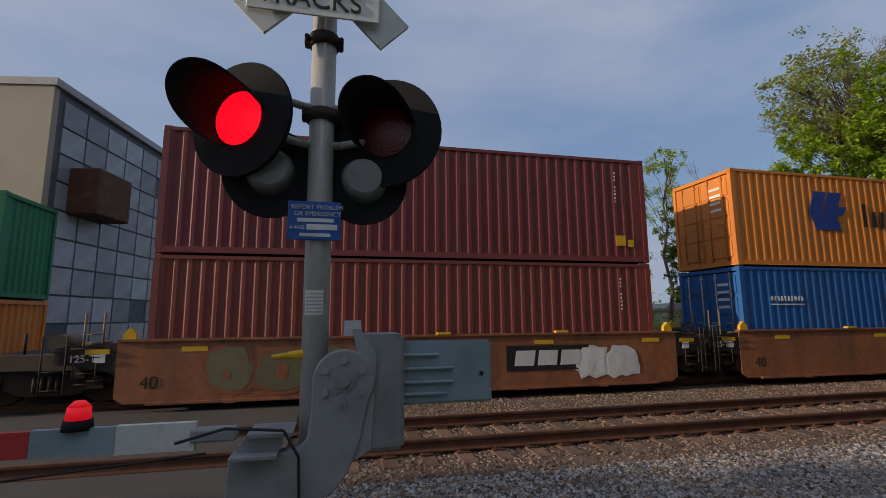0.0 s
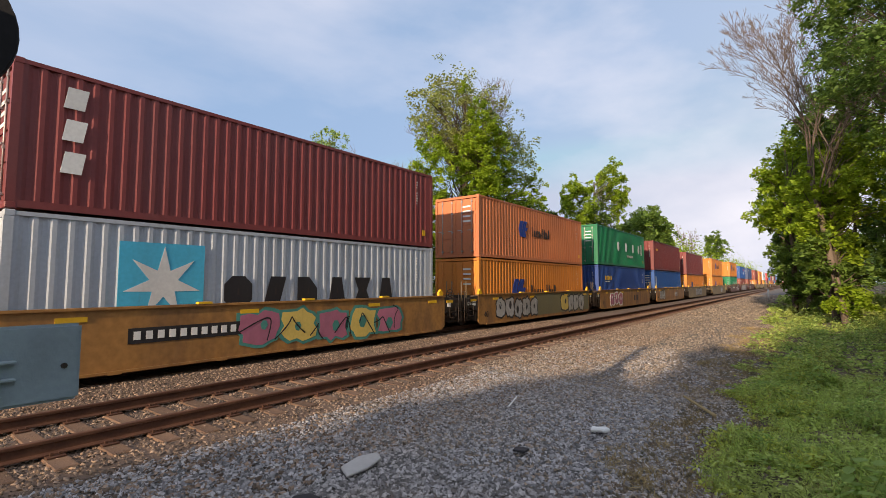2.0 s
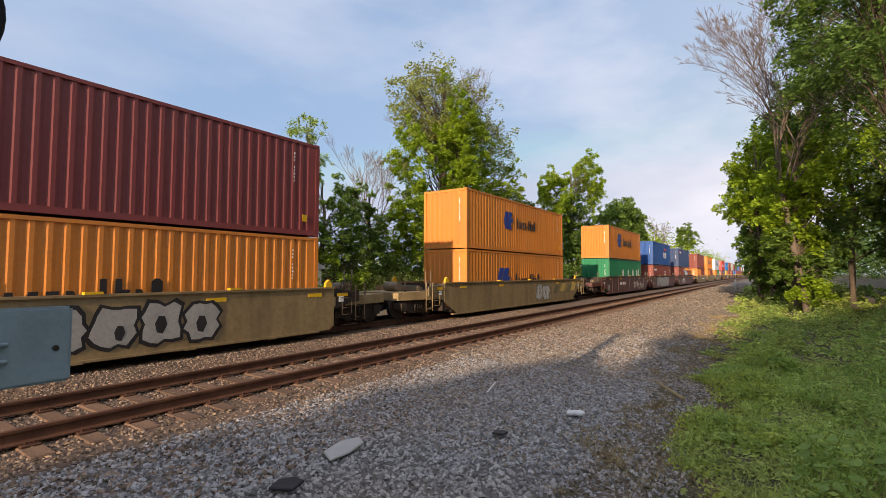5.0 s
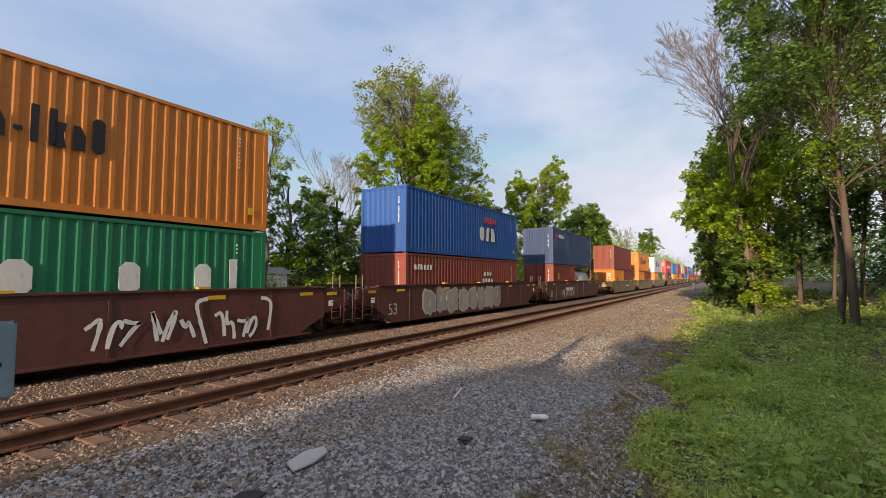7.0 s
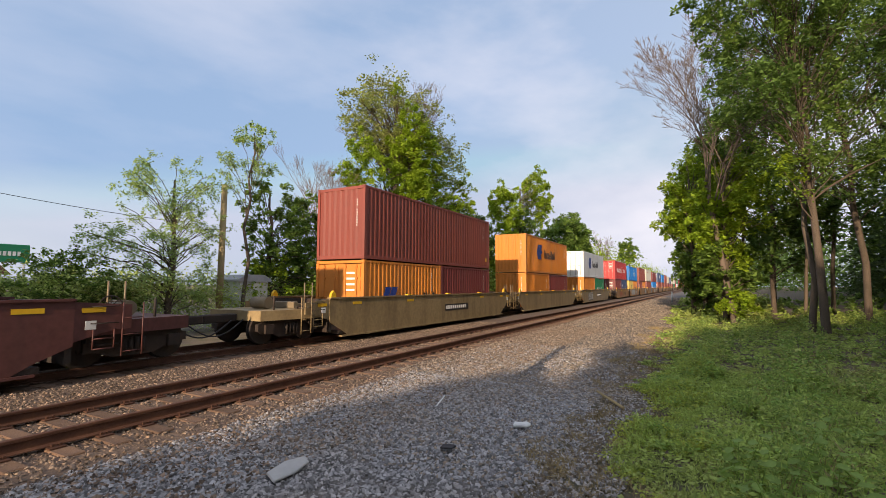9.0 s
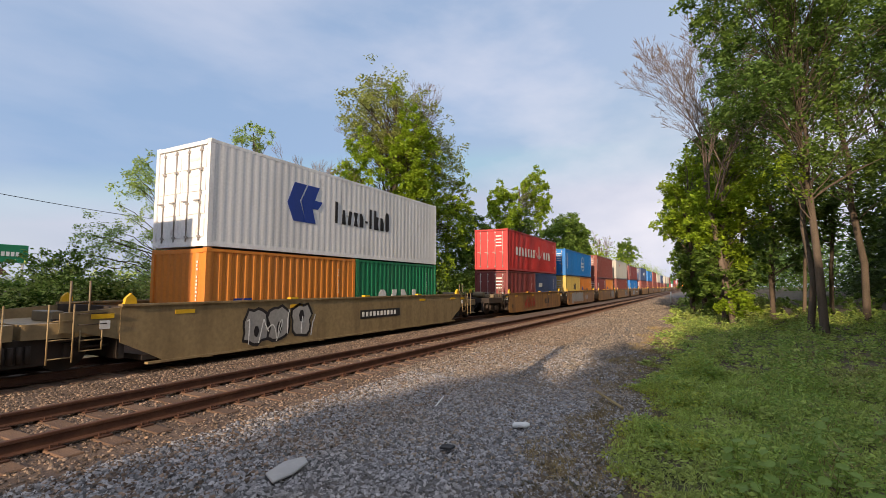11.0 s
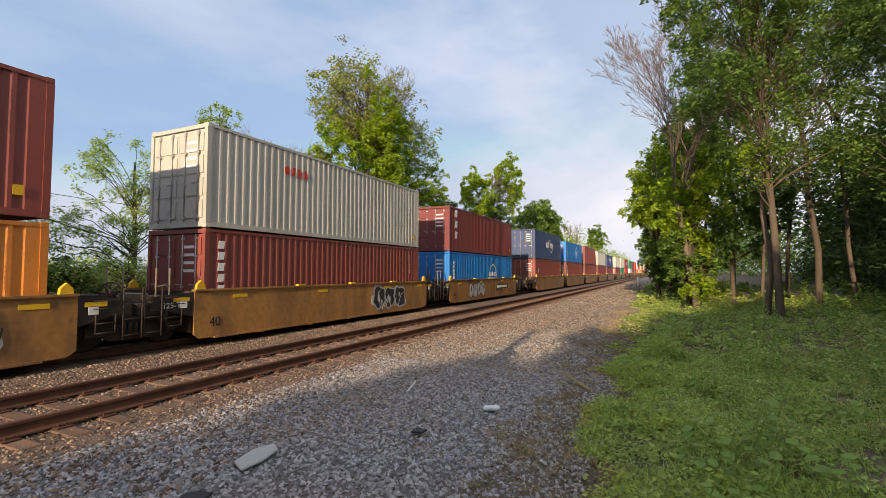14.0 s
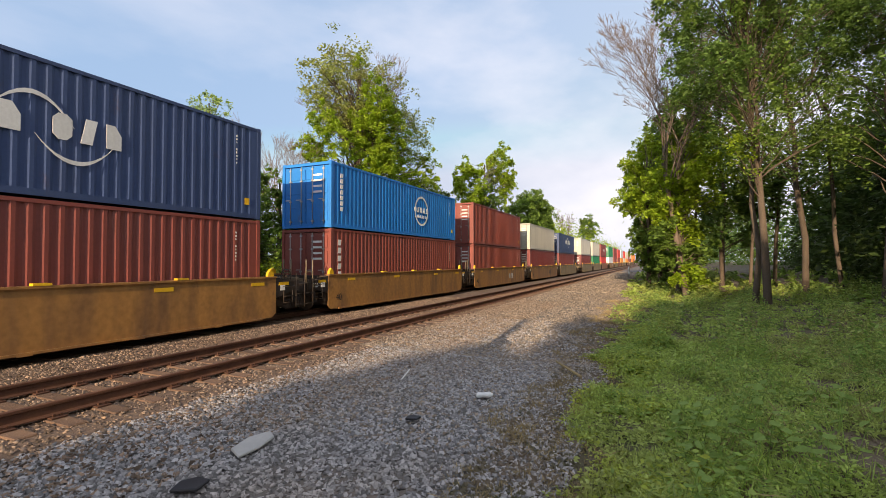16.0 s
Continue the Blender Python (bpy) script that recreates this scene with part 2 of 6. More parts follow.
def gravel_ground():
    # Bed coloured far darker than its stones, standing in for shade between them.
    m = material("gravel_bed", (0.12, 0.112, 0.105), 0.95, var=0.45, scale=0.45, second=(0.20, 0.15, 0.115), amount=0.7, fine=38, bump=1.0, bump_scale=40)
    return m


M_GRAVEL = gravel_ground()
M_RUSTBED = material("rusty_ballast_bed", (0.15, 0.10, 0.07), 0.95, var=0.45, scale=0.6, second=(0.11, 0.065, 0.045), amount=0.7, fine=24, bump=1.0, bump_scale=22)


# ---- mesh helpers ----
def part(name, bm, mat, parent=None, label=""):
    """Links a bmesh, or a ready mesh, as one object under a thing or a part."""
    if isinstance(bm, bpy.types.Mesh):
        me = bm
    else:
        me = bpy.data.meshes.new(name)
        bm.to_mesh(me)
        bm.free()
    if mat and not me.materials:
        me.materials.append(mat)
    ob = new(name, me)
    ob.parent = parent
    if label:
        ob["label"] = label
    return ob


def empty(name, m=None):
    ob = new(name)
    if m is not None:
        ob.matrix_world = m
    return ob


def bm_new():
    return bmesh.new()


def box(bm, x0, x1, y0, y1, z0, z1):
    v = [bm.verts.new(c) for c in ((x0, y0, z0), (x1, y0, z0), (x1, y1, z0), (x0, y1, z0), (x0, y0, z1), (x1, y0, z1), (x1, y1, z1), (x0, y1, z1))]
    for f in ((0, 3, 2, 1), (4, 5, 6, 7), (0, 1, 5, 4), (1, 2, 6, 5), (2, 3, 7, 6), (3, 0, 4, 7)):
        bm.faces.new([v[i] for i in f])
    return v


def bevelled(bm, width=0.01, seg=1):
    bmesh.ops.bevel(bm, geom=bm.edges[:], offset=width, segments=seg, affect="EDGES", clamp_overlap=True)
    return bm


def prism(bm, outline, axis, a, b):
    """A flat outline of pairs pushed along an axis from a to b."""
    put = {"x": lambda u, w, k: (k, u, w), "y": lambda u, w, k: (u, k, w), "z": lambda u, w, k: (u, w, k)}[axis]
    lo = [bm.verts.new(put(u, w, a)) for u, w in outline]
    hi = [bm.verts.new(put(u, w, b)) for u, w in outline]
    k = len(outline)
    bm.faces.new(lo[::-1])
    bm.faces.new(hi)
    for i in range(k):
        bm.faces.new((lo[i], lo[(i + 1) % k], hi[(i + 1) % k], hi[i]))
    return bm


def fix(bm):
    bmesh.ops.recalc_face_normals(bm, faces=bm.faces[:])
    return bm


def tube(bm, p0, p1, r0, r1=None, n=10, caps=True):
    p0, p1 = Vector(p0), Vector(p1)
    r1 = r0 if r1 is None else r1
    q = (p1 - p0).to_track_quat("Z", "Y").to_matrix()
    rings = []
    for p, r in ((p0, r0), (p1, r1)):
        rings.append([bm.verts.new(p + q @ Vector((r * math.cos(2 * math.pi * i / n), r * math.sin(2 * math.pi * i / n), 0))) for i in range(n)])
    for i in range(n):
        f = bm.faces.new((rings[0][i], rings[0][(i + 1) % n], rings[1][(i + 1) % n], rings[1][i]))
        f.smooth = True
    if caps:
        bm.faces.new(rings[0][::-1])
        bm.faces.new(rings[1])
    return bm


CACHE = {}


def cached(key, make, mat):
    """One shared mesh for alike pieces."""
    k = (key, mat.name)
    if k not in CACHE:
        bm = make()
        me = bpy.data.meshes.new(key if isinstance(key, str) else key[0])
        bm.to_mesh(me)
        bm.free()
        me.materials.append(mat)
        CACHE[k] = me
    return CACHE[k]


def mesh_np(name, verts, faces, mat):
    me = bpy.data.meshes.new(name)
    verts, faces = np.asarray(verts, np.float32), np.asarray(faces, np.int32)
    me.vertices.add(len(verts))
    me.vertices.foreach_set("co", verts.ravel())
    k = faces.shape[1]
    me.loops.add(faces.size)
    me.loops.foreach_set("vertex_index", faces.ravel())
    me.polygons.add(len(faces))
    me.polygons.foreach_set("loop_start", np.arange(0, faces.size, k, dtype=np.int32))
    me.update(calc_edges=True)
    me.validate()
    me.materials.append(mat)
    return me


# ---- ground ----
def ground_height(x, y):
    """Gravel shelf beside the track, weeds bank and the yard behind the far track."""
    z = np.full_like(x, -0.27)
    z = np.where(x > 6.05, -0.26 + 0.02 * np.clip(x - 6.05, 0, 3) + 0.085 * np.clip(x - 9, 0, 14), z)
    z = z + np.where(x > 6.3, 0.05 * np.sin(x * 2.1 + y * 0.7) * np.cos(y * 1.3), 0)
    z = np.where((x < 1.7) & (x > -7.2), -0.218 - 0.052 * np.clip((x - 0.6) / 1.1, 0, 1), z)
    z = np.where(x < -7.6, -0.35, z)
    return z


def sheet(name, x0, x1, y0, y1, nx, ny, mat, lift=0.0):
    xs, ys = np.linspace(x0, x1, nx), np.linspace(y0, y1, ny)
    gx, gy = np.meshgrid(xs, ys)
    v = np.stack([gx, gy, ground_height(gx, gy) + lift], -1).reshape(-1, 3)
    i = (np.arange(ny - 1)[:, None] * nx + np.arange(nx - 1)).ravel()
    return new(name, mesh_np(name, v, np.stack([i, i + 1, i + nx + 1, i + nx], 1), mat))


ground = new("ground", mesh_np("ground", [(-2500, -2500, -0.42), (2500, -2500, -0.42), (2500, 2500, -0.42), (-2500, 2500, -0.42)], [(0, 1, 2, 3)], M_SOIL))
tagged(ground, "bare earth and weeds reaching to the horizon", "ground", kind="structure")
bed = sheet("ground", 1.1, 6.05, -0.7, 400, 30, 160, M_GRAVEL)
tagged(bed, "grey crushed stone ballast bed beside the tracks", "ballast", kind="structure")
track_bed = sheet("ground", -7.6, 1.1, -0.7, 400, 60, 160, M_RUSTBED)
tagged(track_bed, "rust-brown ballast bed under the tracks", "ballast", kind="structure")
bank = sheet("ground", 6.0, 40, -12, 300, 60, 200, M_SOIL)
tagged(bank, "earth bank under weeds at the edge of the woods", "ground", kind="structure")
yard = sheet("ground", -60, -7.55, -0.7, 300, 20, 60, M_SOIL)
tagged(yard, "rough earth strip behind the far track", "ground", kind="structure")
road = sheet("road", -120, 5.9, -11.5, -0.7, 60, 12, M_ASPHALT, 0.06)
tagged(road, "worn asphalt road over the level crossing", "road", kind="structure")


def stones(name, n, x0, x1, y0, y1, size, mat, seed, label, bias=1.0):
    """Loose angular stones lying on the bed, one mesh."""
    rng = np.random.default_rng(seed)
    base = np.array([(1, 0, -0.7), (-1, 0, -0.7), (0.1, 1, -0.7), (0.1, -1, -0.7), (0.55, 0.5, 0.75), (-0.5, -0.45, 0.85)], float)
    fc = np.array([(0, 2, 4), (2, 1, 5), (1, 3, 5), (3, 0, 4), (2, 5, 4), (3, 4, 5)])
    x = rng.uniform(x0, x1, n)
    y = y0 + (y1 - y0) * rng.uniform(0, 1, n) ** bias
    s = size * rng.uniform(0.5, 1.3, n)
    v = base[None] * (0.85 + rng.uniform(-0.35, 0.35, (n, 6, 1))) * s[:, None, None] * np.array([1.05, 0.75, 0.5])
    v = v + rng.normal(0, 0.18, (n, 6, 3)) * s[:, None, None]
    a, b = rng.uniform(0, 6.28, n), rng.normal(0, 0.5, n)
    ca, sa, cb, sb = np.cos(a), np.sin(a), np.cos(b), np.sin(b)
    vx, vy, vz = v[..., 0], v[..., 1], v[..., 2]
    vy, vz = vy * cb[:, None] - vz * sb[:, None], vy * sb[:, None] + vz * cb[:, None]
    vx, vy = vx * ca[:, None] - vy * sa[:, None], vx * sa[:, None] + vy * ca[:, None]
    z = ground_height(x, y) + s * 0.25
    v = np.stack([vx + x[:, None], vy + y[:, None], vz + z[:, None]], -1).reshape(-1, 3)
    f = (fc[None] + 6 * np.arange(n)[:, None, None]).reshape(-1, 3)
    return tagged(new(name, mesh_np(name, v, f, mat)), label, "gravel", kind="stuff")


stones("gravel", 44000, 1.0, 6.3, -0.6, 9.5, 0.033, M_STONE, 1, "loose grey crushed stone beside the track", 1.0)
stones("gravel", 9000, 1.0, 6.2, 9.3, 16, 0.036, M_STONE, 6, "loose grey crushed stone beside the track", 1.9)
stones("gravel", 7000, 1.0, 6.0, 9.6, 4.5, 0.034, M_TANSTONE, 7, "loose dusty tan crushed stone beside the track", 1.6)
stones("gravel", 24000, 0.6, 6.0, 9.4, 32, 0.04, M_TANSTONE, 2, "loose dusty tan crushed stone beside the track", 1.4)
stones("gravel", 11000, 0.6, 5.9, 32, 95, 0.085, M_TANSTONE, 5, "loose dusty tan crushed stone farther along the track", 1.6)
stones("gravel", 42000, -4.1, 1.5, -0.6, 24, 0.028, M_RUSTSTONE, 3, "rust-stained ballast stones between the rails", 1.35)
stones("gravel", 11000, 1.0, 2.9, -0.6, 24, 0.036, M_RUSTSTONE, 4, "rust-stained stones strewn off the ballast shoulder", 1.2)


# ---- tracks ----
def rail_mesh():
    bm = bm_new()
    prof = [(-0.07, 0), (0.07, 0), (0.07, 0.012), (0.012, 0.03), (0.01, 0.125), (0.036, 0.135), (0.036, 0.165), (0.03, 0.172),
            (-0.03, 0.172), (-0.036, 0.165), (-0.036, 0.135), (-0.01, 0.125), (-0.012, 0.03), (-0.07, 0.012)]
    return fix(prism(bm, prof, "y", -60, 400))


def tie_mesh():
    bm = bm_new()
    box(bm, -1.3, 1.3, -0.115, 0.115, -0.15, 0.0)
    return bevelled(bm, 0.012)


def plate_mesh():
    bm = bm_new()
    box(bm, -0.17, 0.17, -0.09, 0.09, 0.0, 0.016)
    for sx in (-0.1, 0.1):
        box(bm, sx - 0.014, sx + 0.014, -0.05, -0.02, 0.016, 0.05)
        box(bm, sx - 0.014, sx + 0.014, 0.03, 0.06, 0.016, 0.05)
    return bm


TRACKS = ((-0.7525, "rusty main track beside the train"), (-5.44, "rusty track under the passing train"))
for tx, text in TRACKS:
    track = tagged(empty("railway_track", pose(tx, 0, -0.19)), text, "railway track", kind="structure")
    for s in (-0.7525, 0.7525):
        r = part("rail", cached("rail", rail_mesh, M_RAIL), M_RAIL, track, "rusty steel rail")
        r.location = (s, 0, 0.018)
    near = tx > -3
    k = 0
    y = 0.2
    while y < (110 if near else 40):
        t = part("tie", cached("tie", tie_mesh, M_TIE), M_TIE, track)
        t.location = (random.uniform(-0.05, 0.05), y, random.uniform(-0.012, -0.003))
        t.rotation_euler = (0, 0, random.uniform(-0.02, 0.02))
        if near and y < 45:
            for s in (-0.7525, 0.7525):
                p = part("tie_plate", cached("plate", plate_mesh, M_RAIL), M_RAIL, track)
                p.location = (s, y, 0.001)
        y += 0.53 if y < 60 else 0.6


# ---- containers ----
HW = 1.219


def corrugated(length, z0, z1, x, out, y0=0.0, pitch=0.277, depth=0.036):
    """A folded steel side sheet along y at x; out is the side it faces."""
    bm = bm_new()
    ys, xs = [y0], [x]
    y = y0
    while y + pitch <= y0 + length - 0.02:
        for dy, dx in ((0.072, 0), (0.068, depth), (0.070, depth), (0.067, 0)):
            y += dy
            ys.append(y)
            xs.append(x - out * dx)
    ys.append(y0 + length)
    xs.append(x)
    lo = [bm.verts.new((a, b, z0)) for a, b in zip(xs, ys)]
    hi = [bm.verts.new((a, b, z1)) for a, b in zip(xs, ys)]
    for i in range(len(ys) - 1):
        q = (lo[i], lo[i + 1], hi[i + 1], hi[i]) if out > 0 else (lo[i + 1], lo[i], hi[i], hi[i + 1])
        bm.faces.new(q)
    return bm


def end_sheet(h, y, out):
    bm = corrugated(2 * HW - 0.24, 0.16, h - 0.12, 0, 1, -HW + 0.12, 0.24, 0.045)
    for v in bm.verts:
        a, b = v.co.x, v.co.y
        v.co.x, v.co.y = b, y - out * a if out < 0 else y + a
    return fix(bm)


def frame_mesh(length, h):
    bm = bm_new()
    for sx in (-1, 1):
        a, b = sorted((sx * (HW - 0.07), sx * HW))
        box(bm, a, b, 0.12, length - 0.12, 0.02, 0.16)
        box(bm, a, b, 0.12, length - 0.12, h - 0.10, h - 0.02)
        for y in (0, length - 0.14):
            a2, b2 = sorted((sx * (HW - 0.12), sx * HW))
            box(bm, a2, b2, y, y + 0.14, 0.12, h - 0.12)
    for y in (0.01, length - 0.09):
        box(bm, -HW + 0.12, HW - 0.12, y, y + 0.08, 0.02, 0.16)
        box(bm, -HW + 0.12, HW - 0.12, y, y + 0.08, h - 0.13, h - 0.02)
    return bm


def roof_mesh(length, h):
    bm = bm_new()
    box(bm, -HW + 0.07, HW - 0.07, 0.09, length - 0.09, h - 0.07, h - 0.035)
    box(bm, -HW + 0.07, HW - 0.07, 0.09, length - 0.09, 0.06, 0.12)
    return bm


def casting_mesh():
    bm = bm_new()
    box(bm, -0.085, 0.085, -0.08, 0.08, -0.06, 0.06)
    bevelled(bm, 0.012)
    return bm


def door_mesh(w, h):
    bm = bm_new()
    box(bm, 0, w, -0.02, 0.03, 0, h)
    rows = 4
    for i in range(rows):
        z0, z1 = 0.06 + i * (h - 0.08) / rows, 0.02 + (i + 1) * (h - 0.08) / rows
        box(bm, 0.06, w - 0.06, -0.045, -0.02, z0 + 0.05, z1 - 0.04)
    return bm


def rod_mesh(h):
    bm = bm_new()
    tube(bm, (0, 0, 0), (0, 0, h), 0.018, n=6)
    for z in (0.12, h * 0.4, h * 0.75, h - 0.12):
        box(bm, -0.05, 0.05, -0.02, 0.05, z - 0.03, z + 0.03)
    box(bm, -0.22, 0.02, -0.04, -0.015, h * 0.42, h * 0.42 + 0.03)
    return bm


def bars(parent, name, y, z, widths, heights, mat, gap=0.06, slant=0.0, x=HW + 0.006):
    """A row of plain letter-sized shapes on the side of a container or car."""
    for i, w in enumerate(widths):
        hgt = heights[i % len(heights)]
        low = hgt < 0
        hh = abs(hgt)
        z0 = z - (0.28 * hh if low else 0)
        bm = bm_new()
        prism(bm, [(y, z0), (y + w, z0), (y + w + slant * hh, z0 + hh), (y + slant * hh, z0 + hh)], "x", x - 0.004, x + 0.004)
        fix(bm)
        part(name, bm, mat, parent)
        y += w + gap


def block_outline(kind, w, h):
    """Plain solid blocks: eight-cornered, tapered, slanted, waisted, cut at one corner."""
    c = 0.25 * min(w, h)
    if kind == 0:
        w *= 0.86
        return [(c, 0), (w - c, 0), (w, c), (w, h - c), (w - c, h), (c, h), (0, h - c), (0, c)]
    if kind == 1:
        return [(0.05 * w, 0), (w * 0.8, 0), (w * 0.62, h), (w * 0.2, h)]
    if kind == 2:
        return [(0, 0), (w * 0.55, 0), (w * 0.8, h), (w * 0.25, h)]
    if kind == 3:
        return [(0, 0), (w * 0.8, 0), (w * 0.6, h * 0.5), (w * 0.8, h), (0, h), (w * 0.2, h * 0.5)]
    return [(0, 0), (w * 0.78, 0), (w * 0.78, h * 0.6), (w * 0.45, h), (0, h)]


def ring_letters(parent, name, y, z, count, w, h, mat, gap, x=HW + 0.006, first=0):
    """A row of plain notched blocks in place of a trade name."""
    for i in range(count):
        kind = (first + i * 2 + i // 5) % 5

        def make(w=w, h=h, kind=kind):
            return fix(prism(bm_new(), block_outline(kind, w, h), "x", -0.004, 0.004))
        o = part(name, cached(("letter", round(w, 3), round(h, 3), kind), make, mat), mat, parent)
        o.location = (x, y + i * (w + gap), z)


def arrow_logo(parent, y, z, s, x=HW + 0.006):
    """Blue angular shape in two strokes."""
    for dy, o in ((0, [(0, .45), (.22, .98), (.62, .98), (.40, .55), (.62, .02), (.20, .02)]),
                  (0.42 * s, [(0.03, .55), (.26, .98), (.66, .98), (.50, .62), (.78, .62), (.62, .40), (.42, .40), (.54, .02), (.20, .02)])):
        bm = bm_new()
        prism(bm, [(y + dy + u * s, z + w * s) for u, w in o], "x", x - 0.004, x + 0.004)
        part("emblem", fix(bm), M_LOGO, parent, "blue painted emblem")


def disc_logo(parent, y, z, r, mat, x=HW + 0.006):
    bm = bm_new()
    n = 28
    for a, b in ((0.86, 1.0),):
        ring = [[bm.verts.new((x, y + k * r * math.cos(6.2832 * i / n), z + k * r * math.sin(6.2832 * i / n))) for i in range(n)] for k in (a, b)]
        for i in range(n):
            bm.faces.new((ring[0][i], ring[1][i], ring[1][(i + 1) % n], ring[0][(i + 1) % n]))
    part("emblem", fix(bm), mat, parent, "round painted emblem")
    ring_letters(parent, "letter_shape", y - r * 1.05, z - 0.12 * r, 5, r * 0.34, r * 0.36, mat, r * 0.09, x + 0.004)
    ring_letters(parent, "letter_shape", y - r * 0.95, z - 0.48 * r, 8, r * 0.18, r * 0.2, mat, r * 0.06, x + 0.004)


def star_logo(parent, y, z, s, x=HW + 0.006):
    bm = bm_new()
    box(bm, x - 0.004, x + 0.004, y, y + s, z, z + s)
    part("emblem", bm, M_CYAN, parent, "light blue painted square")
    bm = bm_new()
    pts = []
    for i in range(14):
        r = s * (0.46 if i % 2 == 0 else 0.17)
        pts.append((y + s / 2 + r * math.sin(math.pi * i / 7), z + s / 2 + r * math.cos(math.pi * i / 7)))
    prism(bm, pts, "x", x + 0.003, x + 0.010)
    part("emblem_star", fix(bm), M_WHITE, parent, "white painted star")


def words(parent, text, size, y, z, mat, x=HW + 0.01, name="lettering", face="x"):
    c = bpy.data.curves.new("text", "FONT")
    c.body, c.size, c.extrude = text, size, 0.002
    tmp = bpy.data.objects.new("text", c)
    me = bpy.data.meshes.new_from_object(tmp)
    bpy.data.objects.remove(tmp)
    o = part(name, me, mat, parent)
    o.matrix_local = Matrix.Translation((x, y, z)) @ Euler((math.pi / 2, 0, math.pi / 2 if face == "x" else 0)).to_matrix().to_4x4()
    return o


TEXT = {"maroon": "dark red", "navy": "navy blue", "sky": "bright blue", "deepblue": "deep blue", "royal": "royal blue", "brick": "brownish red", "rust": "terracotta"}


def dash_column(n, w, h, step, face):
    """Small dashes one above the other, the size of serial marks."""
    bm = bm_new()
    for i in range(n):
        if i == n - 4:
            continue
        u = w * (0.7 + 0.3 * (i % 3) / 2)
        if face == "x":
            box(bm, -0.003, 0.003, 0, u, i * step, i * step + h)
        else:
            box(bm, 0, u, -0.003, 0.003, i * step, i * step + h)
    return bm


def mk_dots(y, z, r, mat):
    """Seven painted dots in three rows."""
    def f(root, length, hh):
        for row, (n, off) in enumerate(((3, 0), (4, -0.5), (3, 0))):
            for i in range(n):
                bm = bm_new()
                tube(bm, (HW + 0.002, y + (i + off) * r * 3, z - row * r * 3), (HW + 0.010, y + (i + off) * r * 3, z - row * r * 3), r, n=10)
                part("marking", bm, mat, root)
    return f


def container(colour, length, h, end="sheet", marks=None, label=""):
    """Corrugated steel shipping container, base at z 0, running from y 0 to its length."""
    mat = PAINT[colour]
    root = empty("shipping_container")
    text = TEXT.get(colour, colour)
    size = "forty-foot" if length > 8 else "twenty-foot"
    tagged(root, label or "%s corrugated steel %s container on a well car" % (text, size), "container", "containers on the train")
    smooth = colour == "white"
    key = (round(length, 2), round(h, 2))
    if smooth:
        def flat(sx):
            return corrugated(length - 0.26, 0.16, h - 0.1, sx * (HW - 0.004), sx, 0.13, pitch=0.277, depth=0.005)
        part("side_panel", cached(("wallr",) + key, lambda: flat(1), mat), mat, root)
        part("side_panel", cached(("walll",) + key, lambda: flat(-1), mat), mat, root)
    else:
        part("side_panel", cached(("sider",) + key, lambda: corrugated(length - 0.28, 0.16, h - 0.1, HW - 0.012, 1, 0.14), mat), mat, root)
        part("side_panel", cached(("sidel",) + key, lambda: corrugated(length - 0.28, 0.16, h - 0.1, -HW + 0.012, -1, 0.14), mat), mat, root)
    part("frame", cached(("frame",) + key, lambda: frame_mesh(length, h), mat), mat, root)
    part("roof", cached(("roof",) + key, lambda: roof_mesh(length, h), mat), mat, root)
    part("end_wall", cached(("endfar",) + key, lambda: end_sheet(h, length - 0.05, -1), mat), mat, root)
    if end == "doors":
        w = HW - 0.13
        dh = h - 0.32
        for i in (0, 1):
            d = part("door", cached(("door", round(dh, 2)), lambda: door_mesh(w, dh), mat), mat, root)
            d.location = (-w - 0.005 if i == 0 else 0.005, 0.06, 0.16)
            for u in (0.28, 0.78):
                rd = part("lock_rod", cached(("rod", round(dh, 2)), lambda: rod_mesh(dh), M_ROD if colour != "orange" else mat), M_ROD, d)
                rd.location = (u * w, -0.065, 0)
        for i in range(4):
            b = part("marking", cached(("smallmark",), lambda: (lambda q: (box(q, 0, 0.42, -0.003, 0.003, 0, 0.08), q)[1])(bm_new()), M_WHITE), M_WHITE, root)
            b.location = (0.35, 0.01, h - 0.55 - 0.22 * i)
    else:
        part("end_wall", cached(("endnear",) + key, lambda: end_sheet(h, 0.05, 1), mat), mat, root)
        b = part("marking", cached(("tallmark",), lambda: dash_column(11, 0.06, 0.06, 0.1, "y"), M_WHITE), M_WHITE, root)
        b["kind"] = "stuff"
        b.location = (HW - 0.42, 0.02, h * 0.45)
    for sx in (-1, 1):
        for y in (0.08, length - 0.08):
            for z in (0.06, h - 0.06):
                c = part("corner_casting", cached(("casting",), casting_mesh, mat), mat, root)
                c.location = (sx * (HW - 0.082), y, z)
    # small marks that nearly every container carries near its far end
    if not smooth:
        b = part("marking", cached(("thinmark",), lambda: dash_column(9, 0.05, 0.05, 0.1, "x"), M_WHITE), M_WHITE, root)
        b["kind"] = "stuff"
        b.location = (HW + 0.006, length - 0.95, h - 1.25)
        b = part("marking", cached(("warnmark",), lambda: (lambda q: (box(q, -0.003, 0.003, 0, 0.17, 0, 0.2), q)[1])(bm_new()), M_YELLOW), M_YELLOW, root, "yellow warning sticker")
        b.location = (HW + 0.006, length - 0.62, 0.42)
    for m in (marks or ()):
        m(root, length, h)
    return root


